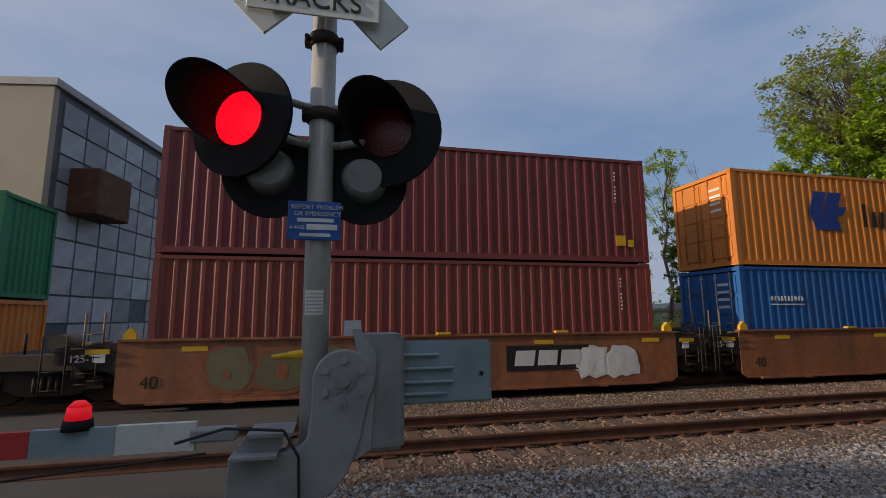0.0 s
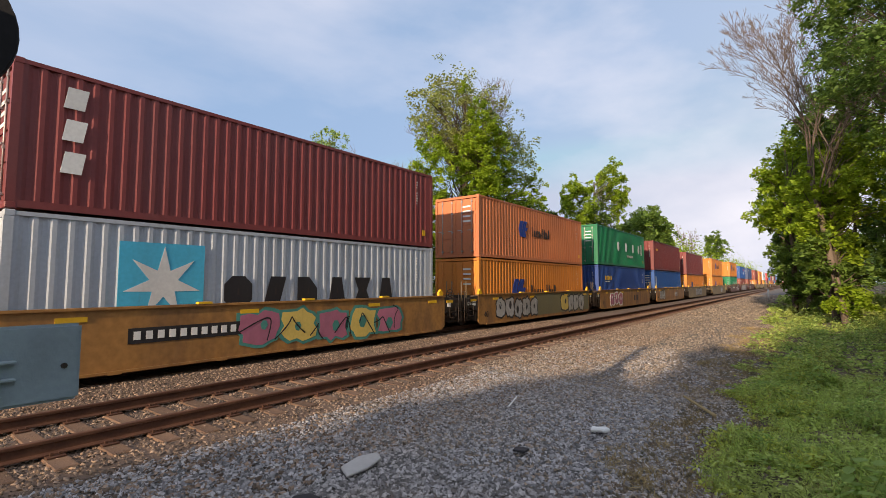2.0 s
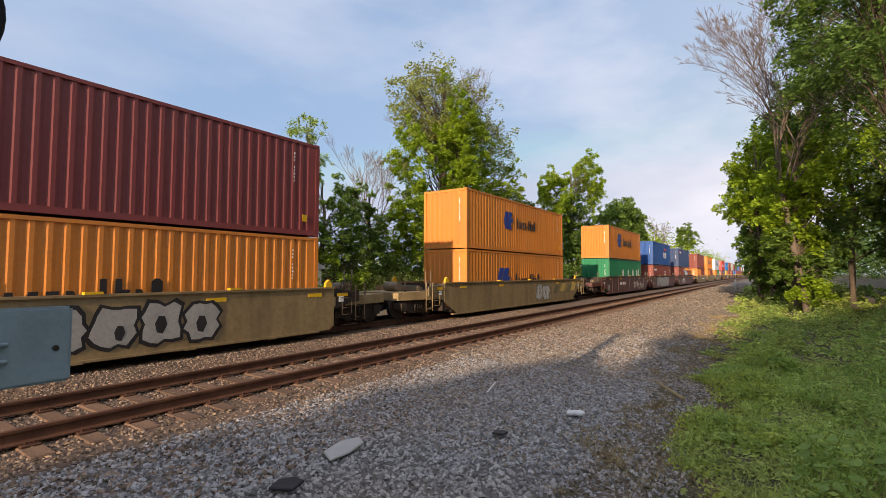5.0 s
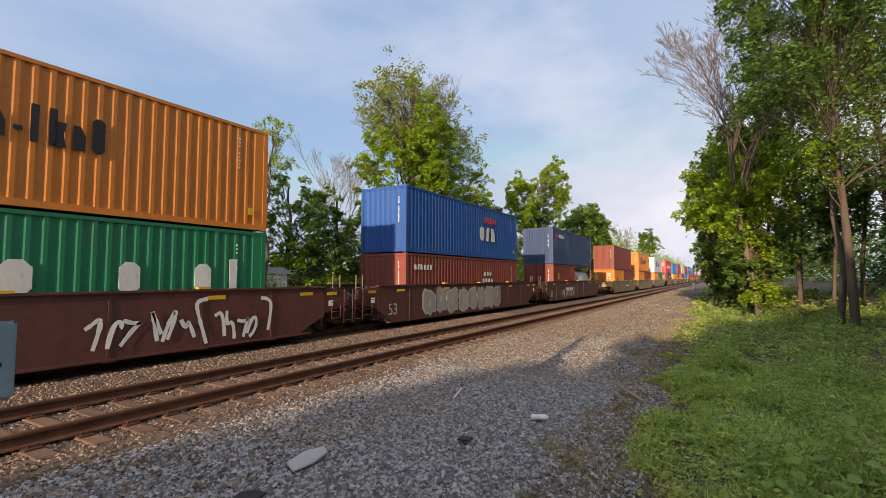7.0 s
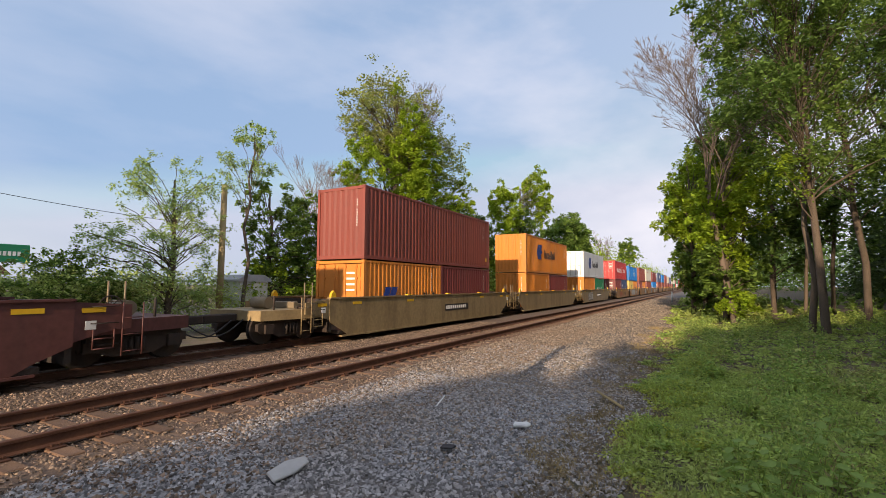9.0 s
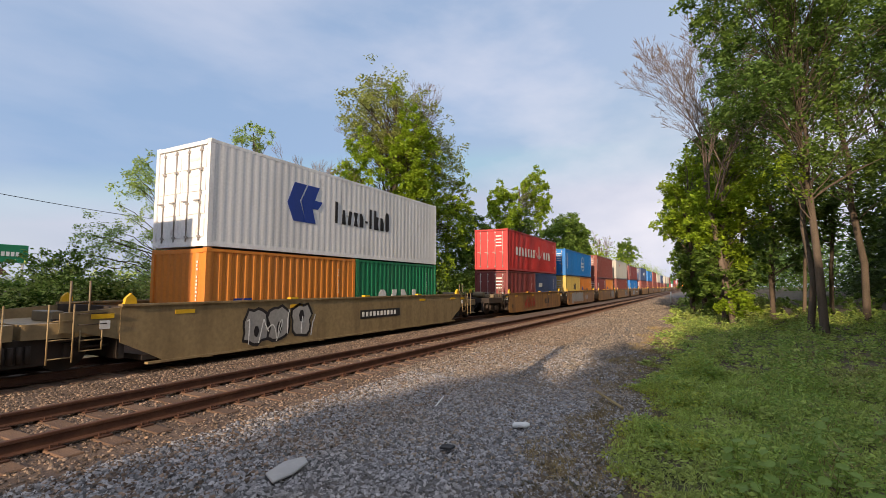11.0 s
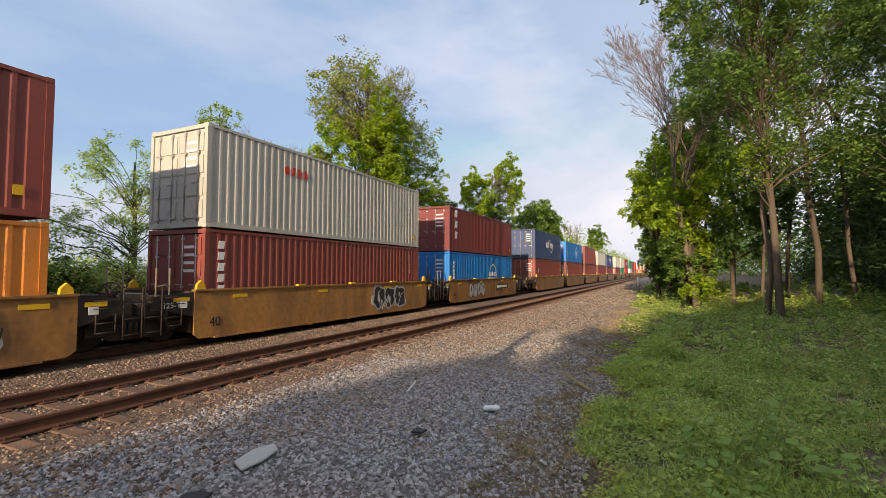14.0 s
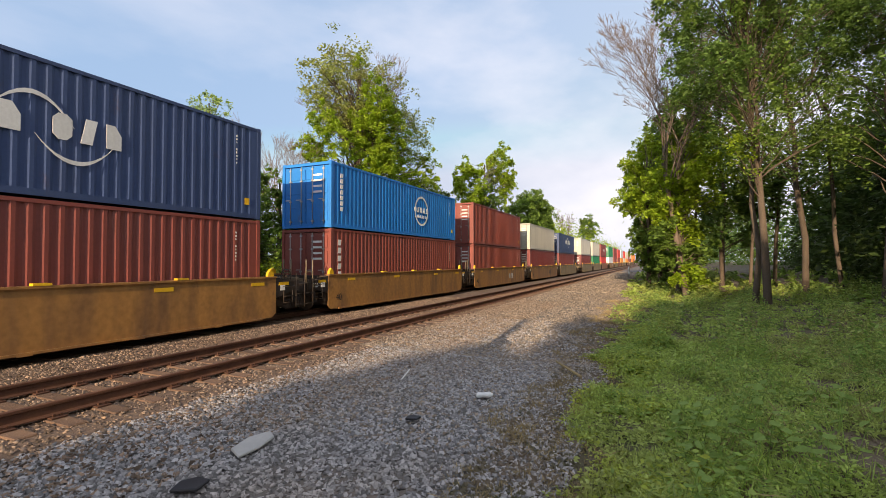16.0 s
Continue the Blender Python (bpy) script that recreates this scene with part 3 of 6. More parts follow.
# painted marks, by kind
def mk_arrow(zf=0.35, s=1.25, ya=0.22, lift=None, dark=M_BLACK):
    def f(root, length, h):
        z = h * zf if lift is None else lift
        arrow_logo(root, length * ya, z, s)
        y = length * ya + s * 1.65
        ws = [0.34, 0.28, 0.28, 0.28, 0.28, 0.14, 0.24, 0.08, 0.28, 0.28, 0.28]
        hs = [0.74, 0.5, -0.5, 0.5, -0.5, 0.08, 0.74, 0.74, 0.5, -0.5, 0.74]
        k = s / 1.25
        base = z + 0.14 * s
        for i, (w, hh) in enumerate(zip(ws, hs)):
            if i in (0, 6, 7):
                bars(root, "letter_shape", y + 0.06 * k, base, [0.13 * k], [hh * k], dark)
            elif i == 5:
                bars(root, "letter_shape", y, base + 0.18 * k, [0.14 * k], [hh * k], dark)
            else:
                ring_letters(root, "letter_shape", y, base, 1, w * k, abs(hh) * k, dark, 0, first=i)
            y += (w + 0.05) * k
    return f


def mk_letters(y, z, count, w, h, mat, gap):
    return lambda root, length, hh: ring_letters(root, "letter_shape", y, z, count, w, h, mat, gap)


def mk_bar(y, z, w, h, mat):
    return lambda root, length, hh: bars(root, "marking", y, z, [w], [h], mat)


def mk_column(y, z, n, w, h, mat, gap):
    def f(root, length, hh):
        for i in range(n):
            bars(root, "marking", y, z - i * (h + gap), [w], [h], mat, slant=0.15)
    return f


def mk_disc(y, z, r, mat):
    return lambda root, length, hh: disc_logo(root, y, z, r, mat)


def mk_star(y, z, s):
    return lambda root, length, hh: star_logo(root, y, z, s)


def mk_words(text, size, y, z, mat):
    return lambda root, length, hh: words(root, text, size, y, z, mat)


def mk_swoosh(y, z, w, up, mat):
    def f(root, length, hh):
        bm = bm_new()
        n = 12
        top, bot = [], []
        for i in range(n + 1):
            u = i / n
            c = up * 0.35 * w * (4 * (u - 0.5) ** 2)
            t = 0.09 * math.sin(math.pi * min(max(u, 0.03), 0.97))
            top.append((y + u * w, z + c + t))
            bot.append((y + u * w, z + c))
        prism(bm, bot + top[::-1], "x", HW + 0.002, HW + 0.010)
        part("emblem", fix(bm), mat, root)
    return f


UASC = [mk_letters(4.4, 1.2, 1, 0.55, 0.7, M_WHITE, 0), mk_letters(6.4, 1.2, 1, 0.6, 0.7, M_WHITE, 0), mk_letters(8.4, 1.2, 1, 0.5, 0.7, M_WHITE, 0),
        mk_letters(10.1, 1.2, 1, 0.5, 0.7, M_WHITE, 0), mk_bar(11.05, 1.1, 0.22, 0.95, M_WHITE), mk_letters(6.9, 0.75, 8, 0.16, 0.2, M_SILVER, 0.05)]
CMA = [mk_letters(4.7, 1.25, 3, 0.42, 0.55, M_WHITE, 0.1), mk_letters(6.6, 1.25, 3, 0.42, 0.55, M_WHITE, 0.1), mk_swoosh(5.5, 2.05, 1.5, -1, M_WHITE), mk_swoosh(6.3, 0.75, 1.5, 1, M_WHITE)]
ECO = [mk_words("eco container", 0.38, 8.55, 1.45, M_WHITE), mk_words("bamboo flooring", 0.30, 8.7, 1.05, M_WHITE),
       mk_bar(8.4, 1.9, 3.0, 0.04, M_WHITE), mk_bar(8.4, 0.8, 3.0, 0.04, M_WHITE), mk_bar(11.4, 0.8, 0.04, 1.14, M_WHITE)]
COSCO = [mk_disc(7.6, 1.35, 0.78, M_WHITE), mk_column(0.55, 2.0, 7, 0.17, 0.17, M_WHITE, 0.05)]
TEX = [mk_column(0.4, 2.2, 5, 0.2, 0.22, M_WHITE, 0.09)]
UES = [mk_column(0.75, 2.05, 3, 0.34, 0.42, M_WHITE, 0.22)]
HAM = [mk_letters(1.6, 1.1, 7, 0.5, 0.62, M_WHITE, 0.16), mk_letters(8.3, 1.1, 3, 0.55, 0.62, M_WHITE, 0.16), mk_swoosh(6.1, 1.1, 1.9, 1, M_WHITE), mk_bar(7.0, 1.0, 0.16, 1.1, M_WHITE)]
L40, L20 = 12.19, 6.06

# left end at the start, well kind, well colour, upper box, lower boxes; a box: colour, height, end, marks
STACKS = [
    (-39.6, "A", "yellow", ("maroon", 2.90, "sheet", []), [("orange", 2.90, "sheet", [])]),
    (-23.9, "A", "yellow", ("green", 2.90, "sheet", []), [("maroon", 2.90, "sheet", [])]),
    (-3.9, "A", "brown", ("maroon", 2.90, "sheet", [mk_bar(11.2, 0.45, 0.3, 0.28, M_YELLOW)]), [("brick", 2.90, "sheet", [])]),
    (11.21, "A", "brown", ("orange", 2.90, "doors", [mk_arrow(0.38, 1.25, 0.225)]), [("blue", 2.90, "doors", [mk_letters(1.0, 1.9, 10, 0.09, 0.13, M_WHITE, 0.03), mk_bar(1.0, 1.78, 1.2, 0.03, M_WHITE)])]),
    (26.5, "A", "brown", ("navy", 2.90, "sheet", CMA + ECO), [("orange", 2.90, "doors", [mk_arrow(0.25, 1.25, 0.16)])]),
    (46.34, "A", "yellow", ("maroon", 2.80, "doors", UES), [("grey", 2.90, "sheet", [mk_star(1.8, 0.7, 1.75), mk_letters(4.05, 0.95, 6, 0.85, 0.8, M_BLACK, 0.2)])]),
    (61.8, "A", "yellow", ("rust", 2.80, "doors", [mk_arrow(0.42, 0.85, 0.30)]), [("orange", 2.70, "doors", [mk_arrow(0.22, 1.2, 0.24)])]),
    (77.0, "A", "yellow", ("green", 2.85, "doors", UASC), [("deepblue", 2.85, "sheet", [mk_letters(1.4, 1.8, 5, 0.26, 0.3, M_YELLOW, 0.05), mk_bar(1.4, 1.65, 1.0, 0.05, M_WHITE)])]),
    (92.66, "A", "yellow", ("maroon", 2.85, "sheet", [mk_letters(0.9, 1.9, 5, 0.12, 0.2, M_YELLOW, 0.03)]), [("royal", 2.80, "doors", [mk_bar(0.45, 0.9, 0.25, 1.3, M_WHITE)])]),
    (108.69, "A", "khaki", ("maroon", 2.80, "sheet", []), [("orange", 2.60, "sheet", [mk_arrow(0.2, 1.2, 0.22)])]),
    (129.45, "B", "khaki", ("orange", 2.80, "sheet", [mk_arrow(0.42, 0.95, 0.30)]), [("orange", 2.65, "sheet", [mk_arrow(0.22, 1.25, 0.24)])]),
    (152.96, "B", "oxide", ("orange", 2.90, "sheet", [mk_arrow(0.38, 1.25, 0.225)]), [("green", 2.85, "sheet", UASC)]),
    (172.1, "B", "oxide", ("royal", 2.85, "sheet", [mk_letters(6.9, 0.95, 3, 0.6, 0.75, M_WHITE, 0.12), mk_letters(7.4, 1.95, 7, 0.2, 0.3, M_REDM, 0.04)]), [("brick", 2.60, "sheet", [mk_letters(0.6, 1.9, 6, 0.2, 0.22, M_WHITE, 0.05), mk_dots(7.5, 1.75, 0.12, M_WHITE)])]),
    (191.78, "B", "oxide", ("navy", 2.85, "sheet", [mk_letters(0.85, 2.1, 2, 0.25, 0.3, M_REDM, 0.06), mk_letters(1.5, 2.1, 4, 0.3, 0.3, M_WHITE, 0.06)]), [("brick", 2.60, "sheet", [mk_bar(1.2, 1.4, 0.3, 0.5, M_YELLOW)]), ("tank", 2.60, "", [])]),
    (215.59, "B", "khaki", ("brick", 2.90, "sheet", []), [("orange", 2.55, "doors", [mk_arrow(0.2, 1.0, 0.2)]), ("maroon", 2.55, "sheet", [])]),
    (234.71, "B", "khaki", ("orange", 2.90, "sheet", [mk_arrow(0.38, 1.2, 0.22)]), [("orange", 2.55, "sheet", []), ("maroon", 2.55, "sheet", [])]),
    (254.41, "B", "khaki", ("white", 2.90, "doors", [mk_arrow(0.35, 1.3, 0.22)]), [("orange", 2.55, "sheet", [mk_arrow(0.2, 0.7, 0.12)]), ("green", 2.55, "sheet", [mk_letters(1.4, 0.7, 4, 0.6, 0.7, M_WHITE, 0.2)])]),
    (276.44, "A", "yellow", ("red", 2.85, "doors", HAM), [("maroon", 2.60, "doors", []), ("navy", 2.60, "sheet", [mk_bar(0.8, 1.5, 0.9, 0.3, M_WHITE)])]),
    (292.10, "A", "yellow", ("sky", 2.59, "doors", COSCO), [("tan", 2.59, "doors", [mk_letters(3.2, 1.2, 2, 0.42, 0.62, M_BLACK, 0.1)]), ("orange", 2.55, "sheet", [mk_arrow(0.3, 0.75, 0.12)])]),
    (308.05, "A", "yellow", ("brick", 2.90, "doors", TEX), [("maroon", 2.59, "doors", [mk_column(0.5, 1.6, 3, 0.3, 0.34, M_WHITE, 0.12)]), ("orange", 2.55, "sheet", [mk_arrow(0.3, 0.75, 0.12)])]),
    (323.81, "A", "yellow", ("cream", 2.90, "doors", [mk_letters(2.9, 2.0, 4, 0.24, 0.28, M_REDM, 0.06)]), [("brick", 2.75, "doors", TEX)]),
    (339.79, "A", "yellow", ("maroon", 2.65, "doors", UES), [("sky", 2.75, "doors", COSCO)]),
    (359.73, "A", "yellow", ("navy", 2.85, "doors", CMA), [("brick", 2.85, "doors", [mk_bar(1.0, 1.5, 0.3, 0.4, M_WHITE)])]),
    (375.45, "A", "yellow", ("sky", 2.59, "doors", COSCO), [("brick", 2.85, "doors", TEX)]),
    (390.85, "A", "yellow", ("brick", 2.85, "doors", []), [("brick", 2.75, "doors", [])]),
    (406.74, "A", "yellow", ("cream", 2.59, "doors", []), [("maroon", 2.75, "doors", [])]),
    (422.10, "A", "khaki", ("navy", 2.59, "doors", CMA), [("maroon", 2.65, "doors", [])]),
    (441.90, "A", "khaki", ("cream", 2.75, "doors", []), [("maroon", 2.65, "doors", [])]),
    (457.6, "A", "khaki", ("cream", 2.75, "doors", []), [("green", 2.65, "doors", [])]),
    (473.3, "A", "brown", ("maroon", 2.85, "doors", [mk_letters(5, 1.2, 5, 0.4, 0.5, M_WHITE, 0.1)]), [("red", 2.65, "doors", [])]),
]
FAR = [("green", "white"), ("maroon", "maroon"), ("red", "brick"), ("white", "orange"), ("red", "cream"), ("cream", "orange"), ("maroon", "brick"),
       ("cream", "maroon"), ("orange", "orange"), ("orange", "brick"), ("orange", "orange")]
s0 = 493.3
for i, (a, b) in enumerate(FAR):
    STACKS.append((s0, "A", ("yellow", "khaki", "brown")[i % 3], (a, 2.8, "doors", []), [(b, 2.7, "doors", [])]))
    s0 += 20.0 if i % 5 == 4 else 15.7


def tank(length):
    """White tank cylinder in an open container frame."""
    root = tagged(empty("tank_container"), "white tank in an open steel frame on a well car", "tank container", "containers on the train")
    part("frame", cached(("tframe", length), lambda: frame_mesh(length, 2.59), PAINT["maroon"]), PAINT["maroon"], root)
    bm = bm_new()
    prev = None
    n = 24
    for y, r in ((0.3, 0.3), (0.42, 0.8), (0.65, 1.08), (length - 0.65, 1.08), (length - 0.42, 0.8), (length - 0.3, 0.3)):
        ring = [bm.verts.new((r * math.cos(6.2832 * i / n), y, 1.3 + r * math.sin(6.2832 * i / n))) for i in range(n)]
        if prev:
            for i in range(n):
                bm.faces.new((prev[i], prev[(i + 1) % n], ring[(i + 1) % n], ring[i])).smooth = True
        prev = ring
    part("tank_shell", fix(bm), PAINT["white"], root, "white rounded tank shell")
    disc_logo(root, 1.2, 1.45, 0.3, M_BLACK, 1.09)
    return root


# ---- well cars ----
WH = 1.47


def wheel_mesh():
    bm = bm_new()
    n = 24
    for x0, x1, r in ((-0.07, 0.06, 0.44), (-0.1, -0.07, 0.47)):
        tube(bm, (x0, 0, 0), (x1, 0, 0), r, n=n)
    tube(bm, (0.06, 0, 0), (0.10, 0, 0), 0.16, n=12)
    return bm


def side_frame_mesh():
    bm = bm_new()
    prism(bm, [(-1.25, 0.42), (-1.25, 0.62), (-0.85, 0.72), (0.85, 0.72), (1.25, 0.62), (1.25, 0.42), (0.95, 0.42), (0.45, 0.2), (-0.45, 0.2), (-0.95, 0.42)], "x", -0.07, 0.07)
    for y in (-0.9, 0.9):
        box(bm, 0.07, 0.16, y - 0.14, y + 0.14, 0.33, 0.6)
    for y in (-0.2, -0.07, 0.07, 0.2):
        tube(bm, (0.1, y, 0.28), (0.1, y, 0.6), 0.05, n=8)
    return fix(bm)


def truck(parent, y):
    """Two-axle truck under a car's end."""
    t = part("truck", (lambda b: (box(b, -0.95, 0.95, -0.25, 0.25, 0.4, 0.7), bevelled(b, 0.03))[1])(bm_new()), M_DARK, parent, "grimy cast steel truck")
    t.location = (0, y, 0)
    for sx in (-1, 1):
        f = part("side_frame", cached("sideframe", side_frame_mesh, M_DARK), M_DARK, t)
        f.location = (sx * 1.0, 0, 0)
        f.rotation_euler = (0, 0, 0 if sx > 0 else math.pi)
        for yy in (-0.89, 0.89):
            w = part("wheel", cached("wheel", wheel_mesh, M_DARK), M_DARK, t)
            w.location = (sx * 0.76, yy, 0.455)
            w.rotation_euler = (0, 0, 0 if sx > 0 else math.pi)
    return t


def well_side_mesh(length, top, sx):
    """Pressed side sill: upright web with flanges, drawn up at both ends."""
    bm = bm_new()
    lo = 0.03 if top < 1.4 else 0.08
    if top < 1.3:
        web = [(0, top), (length, top), (length, lo + 0.12), (length - 0.18, lo), (0.18, lo), (0, lo + 0.12)]
    else:
        web = [(0, top), (length, top), (length, 0.55), (length - 0.6, lo + 0.22), (length - 1.0, lo), (1.0, lo), (0.6, lo + 0.22), (0, 0.55)]
    a, b = sorted((sx * (WH - 0.05), sx * (WH - 0.02)))
    prism(bm, web, "x", a, b)
    a, b = sorted((sx * (WH - 0.14), sx * (WH + 0.03)))
    box(bm, a, b, 0, length, top, top + 0.05)
    box(bm, a, b, 0.6, length - 0.6, lo - 0.03, lo + 0.02)
    n = int(length / 1.9)
    for i in range(1, n):
        y = i * length / n
        a, b = sorted((sx * (WH - 0.02), sx * (WH - 0.005)))
        if top > 1.4:
            box(bm, a, b, y - 0.03, y + 0.03, lo + 0.05, top)
        a, b = sorted((sx * (WH - 0.1), sx * (WH + 0.035)))
        box(bm, a, b, y - 0.12, y + 0.12, lo - 0.05, lo + 0.0)
    return fix(bm)


def ladder_mesh():
    bm = bm_new()
    for y in (0, 0.42):
        tube(bm, (0, y, 0), (0, y, 1.15), 0.016, n=6)
    for i in range(3):
        tube(bm, (0, 0, 0.1 + 0.36 * i), (0, 0.42, 0.1 + 0.36 * i), 0.012, n=6)
    return bm


def guide_mesh():
    bm = bm_new()
    prism(bm, [(-0.13, 0), (0.13, 0), (0.11, 0.14), (0.0, 0.25), (-0.11, 0.14)], "x", -0.08, 0.02)
    return fix(bm)


def rail_hoop():
    bm = bm_new()
    for y in (0, 0.35):
        tube(bm, (0, y, 0), (0, y, 0.85), 0.022, n=6)
    tube(bm, (0, 0, 0.4), (0, 0.35, 0.4), 0.018, n=6)
    return bm


def hose_mesh():
    bm = bm_new()
    p = [Vector((0, -0.9 + 0.15 * i, 0.75 - 0.42 * math.sin(math.pi * i / 12))) for i in range(13)]
    for a, b in zip(p, p[1:]):
        tube(bm, a, b, 0.022, n=6, caps=False)
    return bm


def scrawl(root, y0, z0, w, h, mat, seed, x, n=9, width=0.05):
    """Sprayed strokes with no readable sense."""
    rng = random.Random(seed)
    for i in range(n):
        y = y0 + w * i / n
        pts = [(y + rng.uniform(0, w / n * 1.5), z0 + rng.uniform(0, h)) for _ in range(4)]
        pts[0] = (pts[0][0], z0 + rng.uniform(0, 0.2) * h)
        pts[1] = (pts[1][0], z0 + rng.uniform(0.8, 1.0) * h)
        bm = bm_new()
        steps = 14
        line = []
        for k in range(steps + 1):
            u = k / steps
            c = [(1 - u) ** 3, 3 * u * (1 - u) ** 2, 3 * u * u * (1 - u), u ** 3]
            line.append(Vector((sum(a * p[0] for a, p in zip(c, pts)), sum(a * p[1] for a, p in zip(c, pts)))))
        last = None
        for k, p in enumerate(line):
            d = (line[min(k + 1, steps)] - line[max(k - 1, 0)]).normalized()
            nrm = Vector((-d.y, d.x)) * width * rng.uniform(0.8, 1.2) * 0.5
            xo = x + 0.0006 * i
            pair = (bm.verts.new((xo, p.x - nrm.x, p.y - nrm.y)), bm.verts.new((xo, p.x + nrm.x, p.y + nrm.y)))
            if last:
                bm.faces.new((last[0], pair[0], pair[1], last[1]))
            last = pair
        part("spray_stroke", fix(bm), mat, root)


def bubbles(root, y0, z0, w, h, fill, outline, seed, x, n=5):
    """Sprayed rounded patches with outlines, no readable sense."""
    rng = random.Random(seed)
    for i in range(n):
        cy, cz = y0 + w * (i + 0.5) / n, z0 + h * (0.5 + rng.uniform(-0.06, 0.06))
        ry, rz = 0.56 * w / n, 0.5 * h
        pts = []
        for k in range(18):
            a = 2 * math.pi * k / 18
            c, d = math.cos(a), math.sin(a)
            m = rng.uniform(0.78, 1.08) / (abs(c) ** 4 + abs(d) ** 4) ** 0.25
            pts.append((c * m, d * m))
        for s, xx, mat in ((1.0, 0.0, outline), (0.84, 0.004, M_PINK if fill is PAINT["tan"] and n > 3 and i % 2 == 0 else fill)):
            bm = bm_new()
            prism(bm, [(cy + u * ry * s, cz + v * rz * s) for u, v in pts], "x", x + xx + 0.0005 * i, x + xx + 0.003 + 0.0005 * i)
            part("spray_patch", fix(bm), mat, root)
        bm = bm_new()
        oy, oz, q = rng.uniform(-0.2, 0.2) * ry, rng.uniform(-0.3, 0.3) * rz, rng.uniform(0.14, 0.26)
        prism(bm, [(cy + oy + ry * q * math.cos(k), cz + oz + rz * q * 1.6 * math.sin(k)) for k in range(6)], "x", x + 0.008, x + 0.011)
        part("spray_patch", fix(bm), outline, root)


M_TEAL = paint("teal_spray", (0.06, 0.24, 0.20), var=0.25)
M_DULL = paint("dull_silver_spray", (0.34, 0.33, 0.31), var=0.25, amount=0.6, scale=2.5)
M_CAMO = paint("olive_spray", (0.17, 0.15, 0.08), var=0.25, amount=0.6)
# car: start, length, fill, outline, patches, strokes
SPRAY = {2: (1.2, 6.0, M_CAMO, WELL["brown"], 6, None), 4: (4.4, 1.7, M_TEAL, M_BLACK, 3, None), 5: (4.3, 5.9, PAINT["tan"], M_TEAL, 5, M_BLACK),
         6: (1.0, 4.2, M_DULL, M_BLACK, 5, M_SILVER), 7: (1.6, 3.0, M_PINK, M_WHITE, 3, M_BLACK), 8: (0.9, 2.2, M_DULL, M_BLACK, 3, M_WHITE),
         9: (4.5, 4.5, M_DULL, M_BLACK, 5, None), 10: (7.2, 2.0, M_SILVER, M_CAMO, 2, M_WHITE), 11: (7.6, 4.6, None, None, 0, M_WHITE),
         12: (0.9, 8.2, M_DULL, M_SILVER, 8, None), 13: (1.2, 3.6, None, None, 0, M_WHITE), 16: (1.0, 2.6, M_DULL, M_BLACK, 3, M_WHITE),
         17: (2.5, 2.6, None, None, 0, M_REDM), 18: (1.3, 5.2, M_DULL, M_SILVER, 5, None), 19: (9.2, 2.2, M_DULL, M_SILVER, 3, M_BLACK),
         20: (7.8, 2.6, M_BLACK, M_SILVER, 3, M_WHITE), 21: (2.4, 2.8, M_SILVER, M_BLACK, 4, None)}
TRAIN = []


def brake_wheel_mesh():
    bm = bm_new()
    n = 18
    for i in range(n):
        p, q = (2 * math.pi * k / n for k in (i, i + 1))
        tube(bm, (0, 0.24 * math.cos(p), 0.24 * math.sin(p)), (0, 0.24 * math.cos(q), 0.24 * math.sin(q)), 0.016, n=5, caps=False)
    for i in range(4):
        p = math.pi * i / 4
        tube(bm, (0, -0.24 * math.cos(p), -0.24 * math.sin(p)), (0, 0.24 * math.cos(p), 0.24 * math.sin(p)), 0.012, n=4)
    tube(bm, (-0.06, 0, 0), (0.05, 0, 0), 0.05, n=10)
    return bm


def pipe_run_mesh(length):
    """Brake pipe with two bends and its valve body."""
    bm = bm_new()
    p = [Vector((0, 0, 0)), Vector((0, length * 0.35, 0)), Vector((0, length * 0.5, -0.16)), Vector((0, length, -0.16))]
    for a, b in zip(p, p[1:]):
        tube(bm, a, b, 0.028, n=8)
    box(bm, -0.09, 0.09, length * 0.3, length * 0.3 + 0.2, -0.1, 0.12)
    tube(bm, (0.1, length * 0.3 + 0.1, 0.02), (0.16, length * 0.3 + 0.1, 0.02), 0.06, n=10)
    return bm


def grab_iron_mesh():
    bm = bm_new()
    for y in (0, 0.5):
        tube(bm, (0, y, 0), (0.07, y, 0), 0.012, n=5)
    tube(bm, (0.07, 0, 0), (0.07, 0.5, 0), 0.012, n=6)
    return bm


